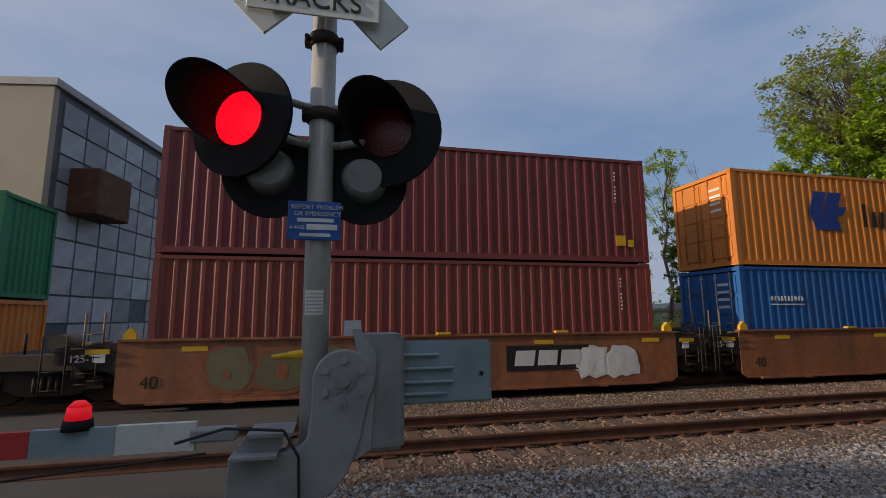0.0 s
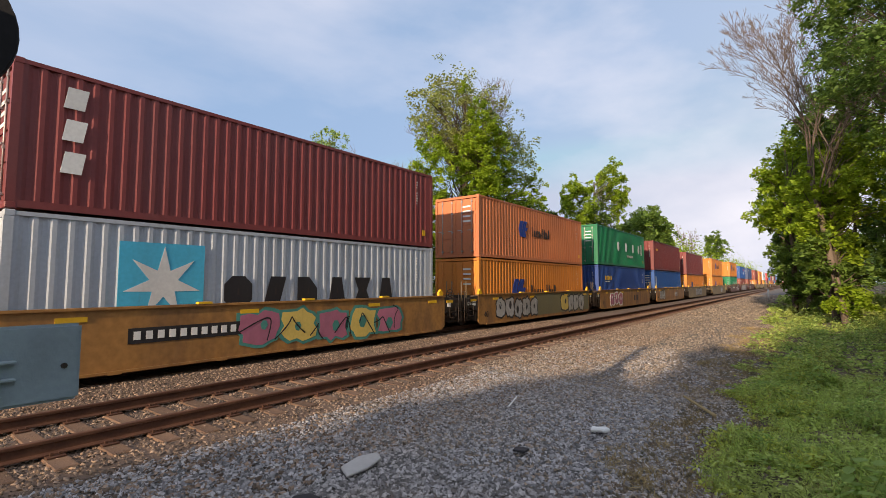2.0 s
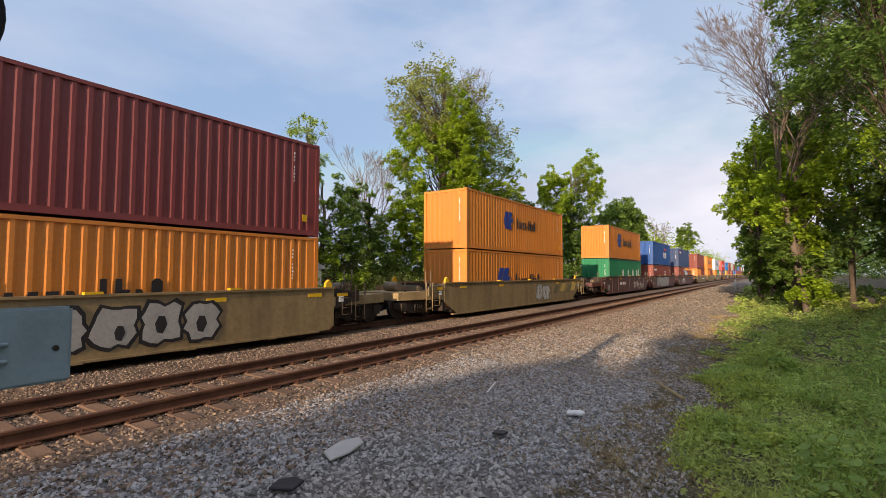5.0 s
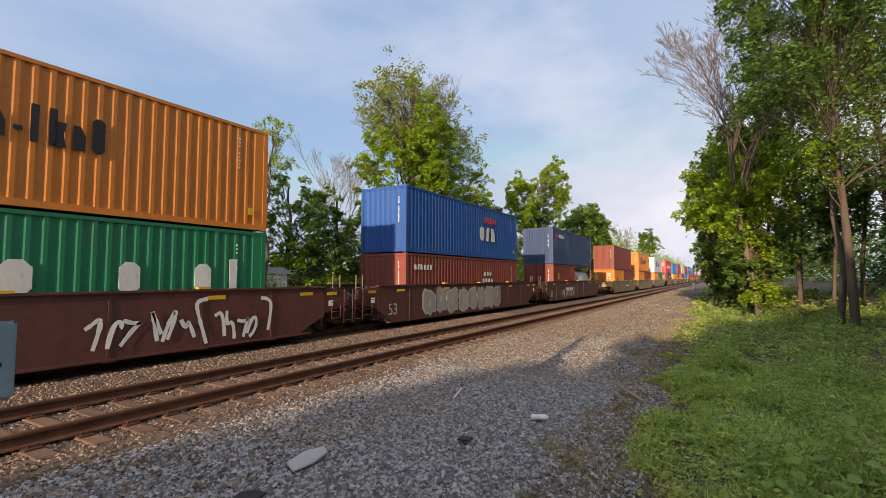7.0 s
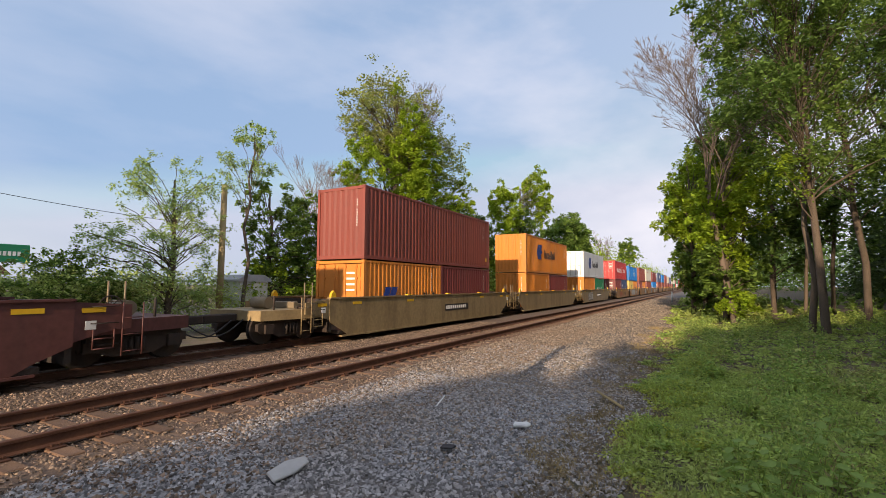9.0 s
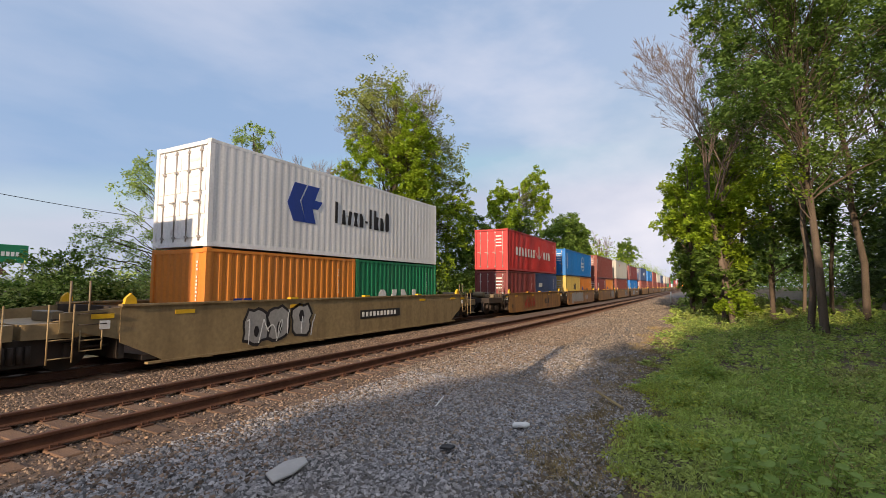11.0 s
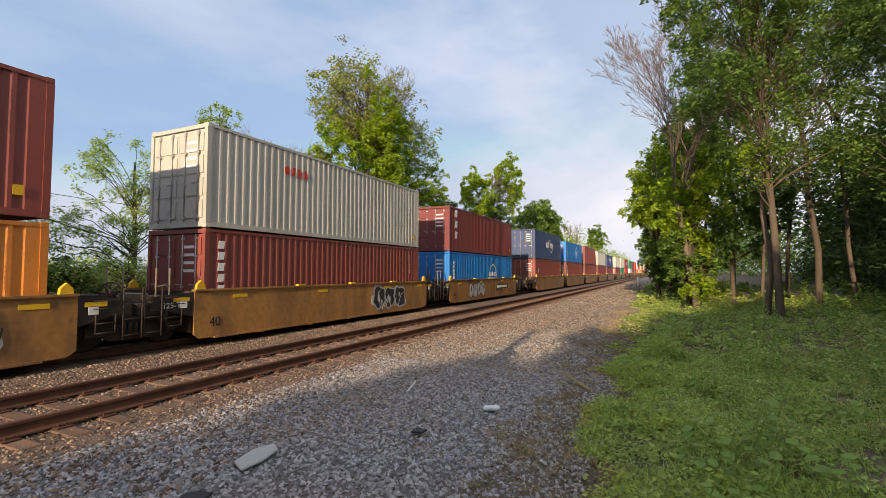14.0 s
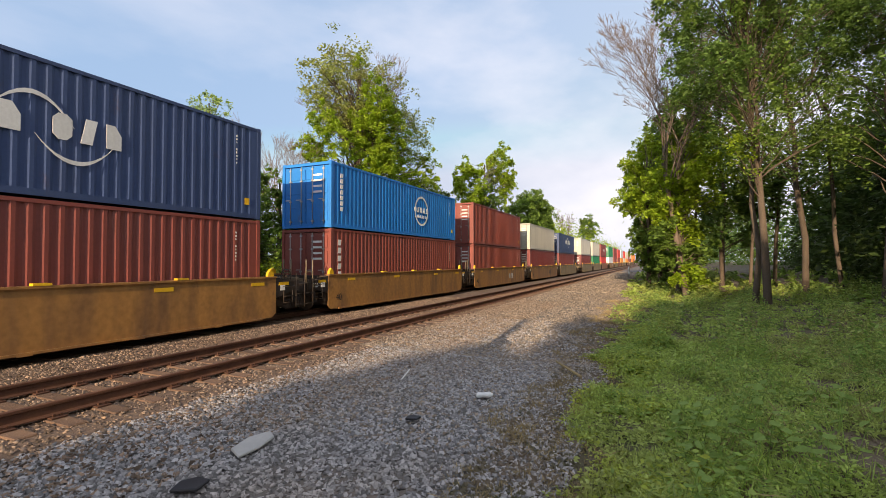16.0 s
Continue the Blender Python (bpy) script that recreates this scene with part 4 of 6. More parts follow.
def end_fittings(root, a, sgn, reach, top, kind, colour):
    """Brake gear, steps, plates and grab irons on the platform over the truck."""
    r = min(reach, 1.1)
    mid = a + sgn * r * 0.5
    x = WH - 0.035
    dark = M_DARK if kind == "A" else WELL[colour]
    for z in (0.98, top - 0.12):
        g = part("grab_iron", cached("grab", grab_iron_mesh, M_DARK), M_DARK, root)
        g.location = (x, mid - 0.25, z)
    bars(root, "placard", a + sgn * 0.3 - 0.1, 0.86, [0.2], [0.18], M_WHITE, x=x + 0.012)
    bars(root, "reflector", a + sgn * 0.35 - 0.22, top - 0.24, [0.44], [0.1], M_YELLOW, x=x + 0.012)
    pr = part("brake_pipe", cached("pipe_run", lambda: pipe_run_mesh(1.0), M_DARK), M_DARK, root, "grimy brake pipe with its valve")
    pr.location = (1.2, min(a, a + sgn * r), 0.66)
    if sgn > 0:
        bw = part("brake_wheel", cached("brake_wheel", brake_wheel_mesh, M_DARK), M_DARK, root, "spoked hand brake wheel")
        bw.location = (1.1, a + r * 0.75, 1.3)
    bm = bm_new()
    box(bm, -0.7, 0.5, *sorted((a + sgn * 0.25, a + sgn * 0.7)), 1.02, 1.16)
    box(bm, -0.2, 0.75, *sorted((a + sgn * 0.75, a + sgn * 0.95)), 1.02, 1.24)
    part("brake_rigging", bevelled(bm, 0.02), M_DARK if sgn > 0 else M_KHAKI, root, "grimy brake rigging box")
    bm = bm_new()
    for y in (0, 0.4):
        tube(bm, (0, y, 0), (0, y, -0.42), 0.016, n=5)
    for z in (-0.2, -0.41):
        tube(bm, (0, 0, z), (0, 0.4, z), 0.016, n=5)
    st = part("step", bm, dark, root)
    st.location = (WH - 0.02, mid - 0.2, 0.86)
    bm = bm_new()
    box(bm, 0.92, 1.0, *sorted((a + sgn * 0.05, a + sgn * (r - 0.05))), 1.02, 1.09)
    for k in range(4):
        y = a + sgn * (0.15 + (r - 0.3) * k / 3)
        box(bm, 1.0, WH - 0.06, y - 0.03, y + 0.03, 1.03, 1.07)
    part("walkway", bm, M_DARK, root)


def well_car(i, s, kind, colour, gap_before, gap_after):
    """One unit of an intermodal well car; local y runs from the box's left end."""
    mat = WELL[colour]
    top = 1.27 if kind == "A" else (1.45 if colour == "oxide" else 1.32)
    y0, y1 = (-0.45, 12.64) if kind == "A" else (-2.1, 14.3)
    root = empty("well_car", pose(-5.44, s, 0))
    tagged(root, {"yellow": "weathered yellow", "brown": "rusty brown", "oxide": "dark oxide red", "khaki": "grimy khaki"}[colour]
           + " steel railway well car carrying stacked containers", "well car", "cars of the train")
    for sx in (-1, 1):
        p = part("side_sill", cached(("sill", kind, round(top, 2), sx), lambda: well_side_mesh(y1 - y0, top, sx), mat), mat, root)
        p.location = (0, y0, 0)
    bm = bm_new()
    box(bm, -WH + 0.06, WH - 0.06, y0 + 0.5, y1 - 0.5, 0.1, 0.22)
    part("floor", bm, M_DARK, root)
    for a, sgn, g in ((y0, -1, gap_before), (y1, 1, gap_after)):
        reach = g / 2 - 0.06 if g < 3.3 else 2.6
        bm = bm_new()
        prism(bm, [(-WH + 0.03, a), (WH - 0.03, a), (1.15, a + sgn * reach), (-1.15, a + sgn * reach)], "z", 0.72, 1.02)
        part("end_platform", fix(bm), M_DARK if colour in ("yellow", "brown") else mat, root, "grimy end platform")
        bm = bm_new()
        box(bm, -WH + 0.06, WH - 0.06, min(a, a + sgn * -0.12), max(a, a + sgn * -0.12), 0.2, top)
        part("bulkhead", bm, M_DARK, root)
        for sx in (-1, 1):
            bm = bm_new()
            prism(bm, [(a, top - 0.02), (a, 0.62), (a + sgn * min(reach, 1.1) * 0.6, 0.80), (a + sgn * min(reach, 1.1), 0.84), (a + sgn * min(reach, 1.1), top - 0.1)], "x", sx * (WH - 0.06) - 0.02, sx * (WH - 0.06) + 0.02)
            part("end_gusset", fix(bm), M_DARK if kind == "A" else mat, root)
            if colour == "oxide":
                continue
            gd = part("box_guide", cached("guide", guide_mesh, M_YELLOW), M_YELLOW, root, "yellow corner guide")
            gd.location = (sx * (WH - 0.05), a - sgn * 0.2, top + 0.03)
        ld = part("ladder", cached("ladder", ladder_mesh, M_DARK if kind == "A" else mat), M_DARK, root)
        ld.location = (WH + 0.0, a + sgn * min(reach, 1.1) - 0.2, 0.25)
        hp = part("hand_rail", cached("hoop", rail_hoop, M_KHAKI), M_KHAKI, root)
        hp.location = (1.05, a + sgn * min(reach, 1.3) * 0.6, 1.02)
        if g >= 3.3:
            truck(root, a + sgn * 1.35)
            bm = bm_new()
            box(bm, -0.14, 0.14, *sorted((a + sgn * reach, a + sgn * (g / 2))), 0.68, 0.92)
            part("coupler", bevelled(bm, 0.03), M_DARK, root)
            hs = part("air_hose", cached("hose", hose_mesh, M_BLACK), M_BLACK, root)
            hs.location = (0.4, a + sgn * (g / 2 - 0.2), 0.0)
            bm = bm_new()
            tube(bm, (0.9, a + sgn * 1.9, 1.02), (0.9, a + sgn * 1.9, 1.45), 0.03, n=6)
            part("brake_post", fix(bm), M_DARK, root)
            bm = bm_new()
            tube(bm, (-0.35, a + sgn * 1.6, 1.22), (0.35, a + sgn * 1.6, 1.22), 0.19, n=12)
            part("air_tank", fix(bm), M_KHAKI, root)
        elif sgn > 0:
            truck(root, a + g / 2)
        end_fittings(root, a, sgn, reach, top, kind, colour)
    # paint on the near side
    x = WH - 0.012
    for yy in (y0 + 1.2, y0 + 4.8, y1 - 4.0, y1 - 1.0):
        bars(root, "marking", yy, top - 0.22, [0.5], [0.1], M_YELLOW, x=x)
    for yy in ((y1 - y0) * 0.3 + y0, (y1 - y0) * 0.52 + y0, (y1 - y0) * 0.75 + y0):
        bm = bm_new()
        box(bm, WH - 0.1, WH + 0.04, yy - 0.16, yy + 0.16, top + 0.05, top + 0.1)
        part("side_guide", bm, M_YELLOW, root)
    if kind == "A":
        words(root, "125-T", 0.2, y0 - 0.85, 0.88, M_WHITE, x=WH - 0.03)
        words(root, "40", 0.36, y0 + 0.45, 0.32, M_BLACK, x=x)
    elif colour == "oxide":
        words(root, "53", 0.62, y0 + 0.6, 0.35, M_SILVER, x=x + 0.002)
        bars(root, "marking", y0 + 4.6, 0.72, [0.16] * 4, [0.24], M_WHITE, gap=0.04, x=x)
        bars(root, "marking", y0 + 5.6, 0.72, [0.14] * 6, [0.24], M_WHITE, gap=0.04, x=x)
    mid = y0 + (y1 - y0) * 0.62
    if colour in ("brown",) and i in (2, 3):
        mid = 8.0 if i == 3 else 7.9
        bars(root, "marking", mid, 0.42, [2.2], [0.6], M_BLACK, x=x)
        bars(root, "letter_shape", mid + 0.2, 0.54, [0.5, 0.5, 0.5], [0.36], M_WHITE, gap=0.1, slant=0.15, x=x + 0.008)
    elif colour == "yellow" and i not in (6, 22, 23):
        ring_letters(root, "letter_shape", mid, 0.38, 3, 0.34, 0.42, M_BLACK if i % 2 else M_SILVER, 0.12, x=x)
    if colour in ("yellow", "khaki") and i in (5, 14, 16, 21):
        bars(root, "marking", y0 + (2.4 if i == 5 else 8.2), 0.55, [2.6], [0.32], M_BLACK, x=x)
        bars(root, "letter_shape", y0 + (2.5 if i == 5 else 8.3), 0.63, [0.13] * 10, [0.17], M_WHITE, gap=0.1, x=x + 0.008)
    if i in SPRAY:
        start, long, fill, outline, count, strokes = SPRAY[i]
        if count:
            bubbles(root, start, 0.12, long, top - 0.24, fill, outline, i, x, count)
        if strokes:
            scrawl(root, start, 0.15, long, top - 0.3, strokes, i, x + 0.014, n=12 if not count else 7, width=0.09 if not count else 0.035)
        if i == 6:
            bars(root, "spray_patch", 4.9, 0.14, [7.6], [top - 0.17], M_CAMO, x=x - 0.004)
            bubbles(root, 8.1, 0.10, 1.15, top - 0.16, PAINT["tan"], M_BLACK, 81, x, 1)
            bubbles(root, 9.2, 0.10, 2.5, top - 0.16, M_DULL, M_BLACK, 82, x, 3)
            scrawl(root, 9.3, 0.2, 2.3, top - 0.4, M_SILVER, 83, x + 0.016, n=7, width=0.05)
        if i == 2:
            bubbles(root, 9.7, 0.16, 1.8, 0.84, M_WHITE, M_WHITE, 77, x, 2)
        if i == 10:
            for k, yy in enumerate((9.8, 11.0, 12.1, 13.0)):
                bars(root, "spray_patch", yy, 0.5 + 0.1 * (k % 2), [0.7], [0.5], (M_CAMO, PAINT["tan"])[k % 2], slant=0.8, x=x)
    return root


def build_train():
    spans = []
    for s, kind, *_ in STACKS:
        spans.append((s - 0.45, s + 12.64) if kind == "A" else (s - 2.1, s + 14.3))
    for i, (s, kind, colour, upper, lower) in enumerate(STACKS):
        gb = spans[i][0] - spans[i - 1][1] if i else 2.6
        ga = spans[i + 1][0] - spans[i][1] if i + 1 < len(spans) else 2.6
        TRAIN.append((well_car(i, s, kind, colour, gb, ga), (-5.44, s, 0)))
        z, y = 0.225, 0.0
        step = L40 if len(lower) == 1 else L20 + 0.07
        for c, h, end, marks in lower:
            b = tank(L20) if c == "tank" else container(c, L40 if len(lower) == 1 else L20, h, end, marks)
            b.location = (-5.44, s + y, z)
            TRAIN.append((b, (-5.44, s + y, z)))
            y += step
        z += max(h for _, h, _, _ in lower) + 0.025
        c, h, end, marks = upper
        b = container(c, L40, h, end, marks)
        b.location = (-5.44, s, z)
        TRAIN.append((b, (-5.44, s, z)))


build_train()


# ---- trees and weeds ----
def leaf_mesh(name, pts, size, mat, rng, flat=0.4, aspect=0.5):
    """Many small leaves, each a folded diamond, at the given points."""
    n = len(pts)
    d = rng.normal(0, 1, (n, 3)) * np.array([1, 1, flat])
    d[:, 2] -= 0.25
    d /= np.linalg.norm(d, axis=1)[:, None]
    u = np.cross(d, rng.normal(0, 1, (n, 3)) * 0.5 + np.array([0, 0, 1.0]))
    u /= np.linalg.norm(u, axis=1)[:, None] + 1e-9
    s = size * rng.uniform(0.6, 1.3, n)[:, None]
    w = u * s * aspect
    a, b = pts - d * s * 0.5, pts + d * s * 0.5
    v = np.stack([a, pts + w * 0.5, b, pts - w * 0.5], 1).reshape(-1, 3)
    f = np.arange(4 * n).reshape(n, 4)
    return mesh_np(name, v, f, mat)


def limb(bm, p0, p1, r0, r1, rng, bend=0.12, steps=4, n=6):
    p0, p1 = Vector(p0), Vector(p1)
    d = p1 - p0
    last, lr = p0, r0
    for i in range(1, steps + 1):
        u = i / steps
        off = Vector(rng.normal(0, bend * d.length * 0.3 * (1 - u) * u * 2 + 0.001, 3))
        q = p0 + d * u + off + Vector((0, 0, 0.06 * d.length * math.sin(math.pi * u)))
        r = r0 + (r1 - r0) * u
        tube(bm, last, q, lr, r, n=n, caps=False)
        last, lr = q, r


def tree(base, height, blobs, seed, label, r=0.25, lean=(0, 0), leaf=0.16, mat=None, per=None, bark=None, trunk_top=0.8, limbs=True, name="tree", gaps=-0.16):
    """blobs: offset x, y, z, radii x, y, z, clumps, leaves in a clump, material."""
    rng = np.random.default_rng(seed)
    root = tagged(empty(name, pose(*base)), label, "tree")
    bm = bm_new()
    top = Vector((lean[0], lean[1], height * trunk_top))
    tube(bm, (0, 0, -0.3), (0, 0, 0.3), r * 1.5, r * 1.1, n=10, caps=False)
    limb(bm, (0, 0, 0.3), top, r * 1.1, r * 0.3, rng, 0.08, 7, 9)
    leaves = {}
    for ox, oy, oz, rx, ry, rz, clumps, count, m in blobs:
        c = np.array([ox, oy, oz])
        k = int(clumps * 1.9)
        q = rng.normal(0, 1, (k, 3))
        q = q / np.linalg.norm(q, axis=1)[:, None] * rng.uniform(0.2, 1.0, (k, 1)) ** 0.5 * rng.normal(1.0, 0.13, (k, 1))
        size = (rx * ry * rz) ** (1 / 3)
        centres = c + q * np.array([rx, ry, rz])
        keep = np.array([noise.noise(Vector(p) * (1.5 / size) + Vector((seed, 0, 0))) > gaps for p in centres])
        centres, q = centres[keep], q[keep]
        for i, p in enumerate(centres):
            if limbs and i % 4 == 0:
                u = min(max((p[2] * 0.82 - 0.4) / max(top.z, 0.1), 0.12), 1.0)
                limb(bm, top * u, p, min(r * 0.22 * (1.15 - u * 0.7), 0.07), 0.012, rng, 0.2, 4, 5)
        # each clump is a flattish spray of leaves that reaches outward and droops
        k = len(centres)
        cr = 0.36 * size * (12 / max(clumps, 12)) ** 0.3
        way = q + rng.normal(0, 0.45, (k, 3))
        way[:, 2] = way[:, 2] * 0.5 - 0.05
        way /= np.linalg.norm(way, axis=1)[:, None] + 1e-6
        side = np.cross(way, [0, 0, 1.0])
        side /= np.linalg.norm(side, axis=1)[:, None] + 1e-6
        per_clump = max(int(count * 0.72), 6)
        u = rng.uniform(0, 1, (k, per_clump, 1)) ** 0.8
        reach = cr * rng.uniform(1.0, 2.3, (k, 1, 1))
        pts = (centres[:, None] + way[:, None] * reach * (u - 0.45) + side[:, None] * cr * (1.05 - 0.75 * u) * np.clip(rng.normal(0, 0.55, u.shape), -1.3, 1.3))
        pts = pts + np.array([0, 0, 1.0]) * (cr * 0.24 * rng.normal(0, 1, u.shape) - 0.3 * reach * u * u)
        leaves.setdefault(m.name, []).append((pts.reshape(-1, 3), m))
    part("trunk", bm, bark or M_BARK, root)
    for k, l in leaves.items():
        pts = np.concatenate([p for p, _ in l])
        pts = pts[pts[:, 2] > 0.05]
        part("crown", leaf_mesh("crown", pts, leaf, l[0][1], rng), l[0][1], root)
    return root


def bare_tree(base, height, seed, label, r=0.28, lean=(-1, 0), depth=5, spread=0.42, name="tree", low=0.35, reach=0.155):
    rng = random.Random(seed)
    root = tagged(empty(name, pose(*base)), label, "tree")
    bm = bm_new()
    twigs = []

    def grow(p, d, length, rad, k):
        q = p + d * length
        rad = max(rad, 0.0075)
        tube(bm, p, q, rad, max(rad * 0.72, 0.006), n=8 if k > 3 else 4, caps=False)
        if k == 0:
            return
        for i in range(2 if k > 2 else 3):
            e = (d + Vector((rng.uniform(-1, 1), rng.uniform(-1, 1), rng.uniform(-0.2, 0.6))) * spread).normalized()
            grow(q, e, length * rng.uniform(0.62, 0.86), rad * 0.66, k - 1)
        if k > 1:
            e = (d + Vector((rng.uniform(-1, 1), rng.uniform(-1, 1), 0.1)) * 0.9).normalized()
            grow(p + d * length * 0.6, e, length * 0.55, rad * 0.4, k - 2)
    t = Vector((lean[0], lean[1], height * low))
    stem = bm_new()
    tube(stem, (0, 0, -0.2), t, r, r * 0.6, n=10, caps=False)
    d = (t.normalized() + Vector((0, 0, 0.6))).normalized()
    for i in range(6):
        e = (d + Vector((rng.uniform(-1, 1), rng.uniform(-1, 1), 0.35)) * 0.42).normalized()
        grow(t * (0.72 + 0.056 * i), e, height * reach, r * 0.27, depth)
    part("trunk", stem, M_DEAD, root)
    part("twig_crown", bm, M_DEAD, root)
    return root


V, O, L, W, F = M_VINE, M_OLIVE, M_LEAF, M_WOODS, M_FEATHER
# behind the train
tree((-15.5, 32.5, -0.4), 20.5, [
    (1.6, -6.5, 8.0, 1.6, 1.9, 5.2, 100, 120, V), (2.4, -1.5, 11.0, 1.8, 2.1, 6.2, 130, 120, V), (1.5, 4.0, 8.0, 2.5, 4.0, 4.5, 121, 89, V),
    (0.2, 6.5, 6.0, 2.5, 4.0, 4.0, 94, 89, L), (0, -3.5, 5.0, 2.2, 4.5, 4.0, 108, 89, L), (-0.5, 1.5, 16.3, 3.5, 6.6, 3.9, 210, 50, O), (-0.3, 6.8, 14.0, 3.0, 5.2, 4.4, 150, 56, O), (1.8, 8.8, 10.0, 1.6, 1.6, 3.4, 60, 90, V), (2.0, 1.6, 13.6, 1.6, 1.8, 3.4, 70, 90, V),
    (-0.3, -2.5, 15.5, 2.5, 3.2, 4.0, 94, 48, O)], 11, "tall vine-clad tree with a thin olive crown", r=0.34, leaf=0.25)
bare_tree((-16.2, 33.5, -0.4), 20.5, 7, "thin grey tree whose twigs rise above a vine-clad one", 0.2, (0, 0.8), 6, 0.5, low=0.5, reach=0.15)
bare_tree((-15.8, 25.0, -0.4), 13.5, 5, "bare grey twiggy tree beside a vine-clad one", 0.16, (0, -1.0), 5, 0.45)
tree((-12.6, 15.4, -0.4), 11.0, [(0, 0.2, 9.6, 0.9, 1.3, 0.8, 21, 95, F), (0, -0.6, 7.8, 1.0, 1.2, 1.0, 16, 95, F), (0, 0.9, 8.2, 0.8, 0.9, 0.7, 12, 80, F)],
     12, "slender young tree with feathery leaf tufts", r=0.09, lean=(0, 0.4), leaf=0.13, trunk_top=0.9)
tree((-13.2, 12.2, -0.4), 8.5, [(0, -0.2, 6.4, 1.4, 2.2, 1.4, 60, 95, F), (0, -1.6, 4.0, 1.5, 2.0, 1.1, 48, 95, F), (0, 1.0, 5.0, 1.4, 1.8, 1.5, 45, 95, F), (0, 0, 2.2, 1.8, 2.4, 1.1, 54, 95, F)],
     13, "feathery locust tree in young leaf behind the track", r=0.13, leaf=0.12)
tree((-13.4, 17.6, -0.4), 9.0, [(0, -0.7, 5.0, 1.0, 0.9, 3.4, 59, 79, L), (0, 1.4, 4.6, 1.1, 1.0, 3.6, 67, 79, L), (0, 0.4, 2.0, 1.5, 2.6, 1.8, 67, 71, V), (0, 2.8, 3.0, 1.2, 1.2, 2.4, 54, 71, L)],
     14, "ivy-covered thicket trees behind the track", r=0.14, leaf=0.21)
tree((-14.5, 22.5, -0.4), 9.0, [(0, 0, 3.0, 1.6, 3.0, 2.6, 108, 79, L), (0, -1.0, 6.0, 1.1, 1.4, 2.2, 54, 71, L), (0, 2.5, 5.0, 1.2, 1.4, 2.4, 54, 71, V)], 15, "dense green thicket tree behind the track", r=0.16, leaf=0.23)
tree((-14.0, 8.6, -0.4), 3.6, [(0, 0, 1.9, 1.4, 2.0, 1.6, 80, 120, L), (0, 1.3, 1.3, 1.2, 1.5, 1.2, 50, 110, L), (0.2, -1.5, 1.2, 1.2, 1.3, 1.0, 40, 110, W)], 45, "dense rounded green bush behind the far track", r=0.07, leaf=0.14, name="bush", gaps=-0.4)
tree((-15.0, 48.0, -0.4), 12.0, [(0, 0, 7.5, 2.5, 3.5, 3.4, 94, 79, L), (0, 3.5, 5.5, 2.5, 3.0, 3.4, 81, 79, V), (0, -4, 4.5, 2.5, 3.5, 3.0, 81, 79, L)], 16, "rounded green tree behind the track", r=0.2, leaf=0.34)
tree((-15.0, 63.0, -0.4), 20.0, [(0, -5.5, 12.0, 2.2, 3.0, 3.8, 94, 79, V), (0, 7.5, 16.0, 2.2, 3.6, 4.2, 121, 79, V), (0, 2.0, 8.5, 2.5, 5.5, 4.6, 148, 79, L), (0, 0, 3.5, 2.5, 6.0, 3.0, 108, 79, L)], 17, "two-headed ivy-clad tree behind the track", r=0.28, leaf=0.39)
tree((-15.5, 92.0, -0.4), 17.5, [(0, 0, 11.0, 4, 10.0, 5.6, 270, 79, L), (0, -8, 6, 4, 6.0, 5.0, 148, 79, L), (0, 9, 6.5, 4, 8.0, 5.0, 148, 79, V), (0, 22, 6, 4, 9.0, 5.5, 148, 71, V)], 18, "broad full-leaved tree behind the track", r=0.35, leaf=0.57)
bare_tree((-17, 140, -0.4), 20, 9, "pale bare tree above the line of woods", 0.3, (0, 0), 5, 0.3)
tree((-17, 195, -0.4), 21, [(0, 0, 16, 4, 8, 5, 81, 53, L), (0, 0, 6, 3, 4, 5, 40, 44, L)], 19, "thin-crowned tree above the line of woods", r=0.3, leaf=0.80)


def wood_line(name, n, x, y0, y1, z1, depth, leaf, seed, label, mat):
    """A far belt of woods as one uneven mass of leaves."""
    rng = np.random.default_rng(seed)
    c = n // 220
    cy = rng.uniform(y0, y1, c)
    cx = x(cy) + rng.uniform(-depth, depth, c)
    topz = z1 * (0.72 + 0.28 * np.sin(cy * 0.11 + seed) * np.cos(cy * 0.037))
    cz = topz * rng.uniform(0.0, 1.0, c) ** 0.6
    p = np.repeat(np.stack([cx, cy, cz], 1), 220, 0) + rng.normal(0, 1, (c * 220, 3)) * np.array([1.5, 2.0, 1.0]) * (min(leaf, 0.9) / 0.5)
    p = p[p[:, 2] > -0.3]
    return tagged(new(name, leaf_mesh(name, p, leaf, mat, rng)), label, "woods", kind="stuff")


wood_line("woods", 32000, lambda y: -20 - (y - 150) ** 2 * 0.0001, 130, 620, 15.5, 4, 0.9, 31, "far belt of green woods along the track", M_VINE)
wood_line("bushes", 30000, lambda y: -13.5 + 0 * y, -1.0, 26, 2.0, 1.0, 0.15, 32, "low green bushes behind the far track", M_GRASS)
wood_line("bushes", 30000, lambda y: -14.5 + 0 * y, 20, 75, 4.0, 1.0, 0.34, 33, "low green bushes behind the far track", M_LEAF)
wood_line("bushes", 14000, lambda y: -45 + 0 * y, -30, 60, 4.0, 4.0, 0.4, 34, "distant hedge and scrub beyond the yard", M_GRASS)
wood_line("woods", 28000, lambda y: 24 + 0.03 * y, 60, 420, 17, 9, 0.9, 35, "woods along the bank running into the distance", M_WOODS)

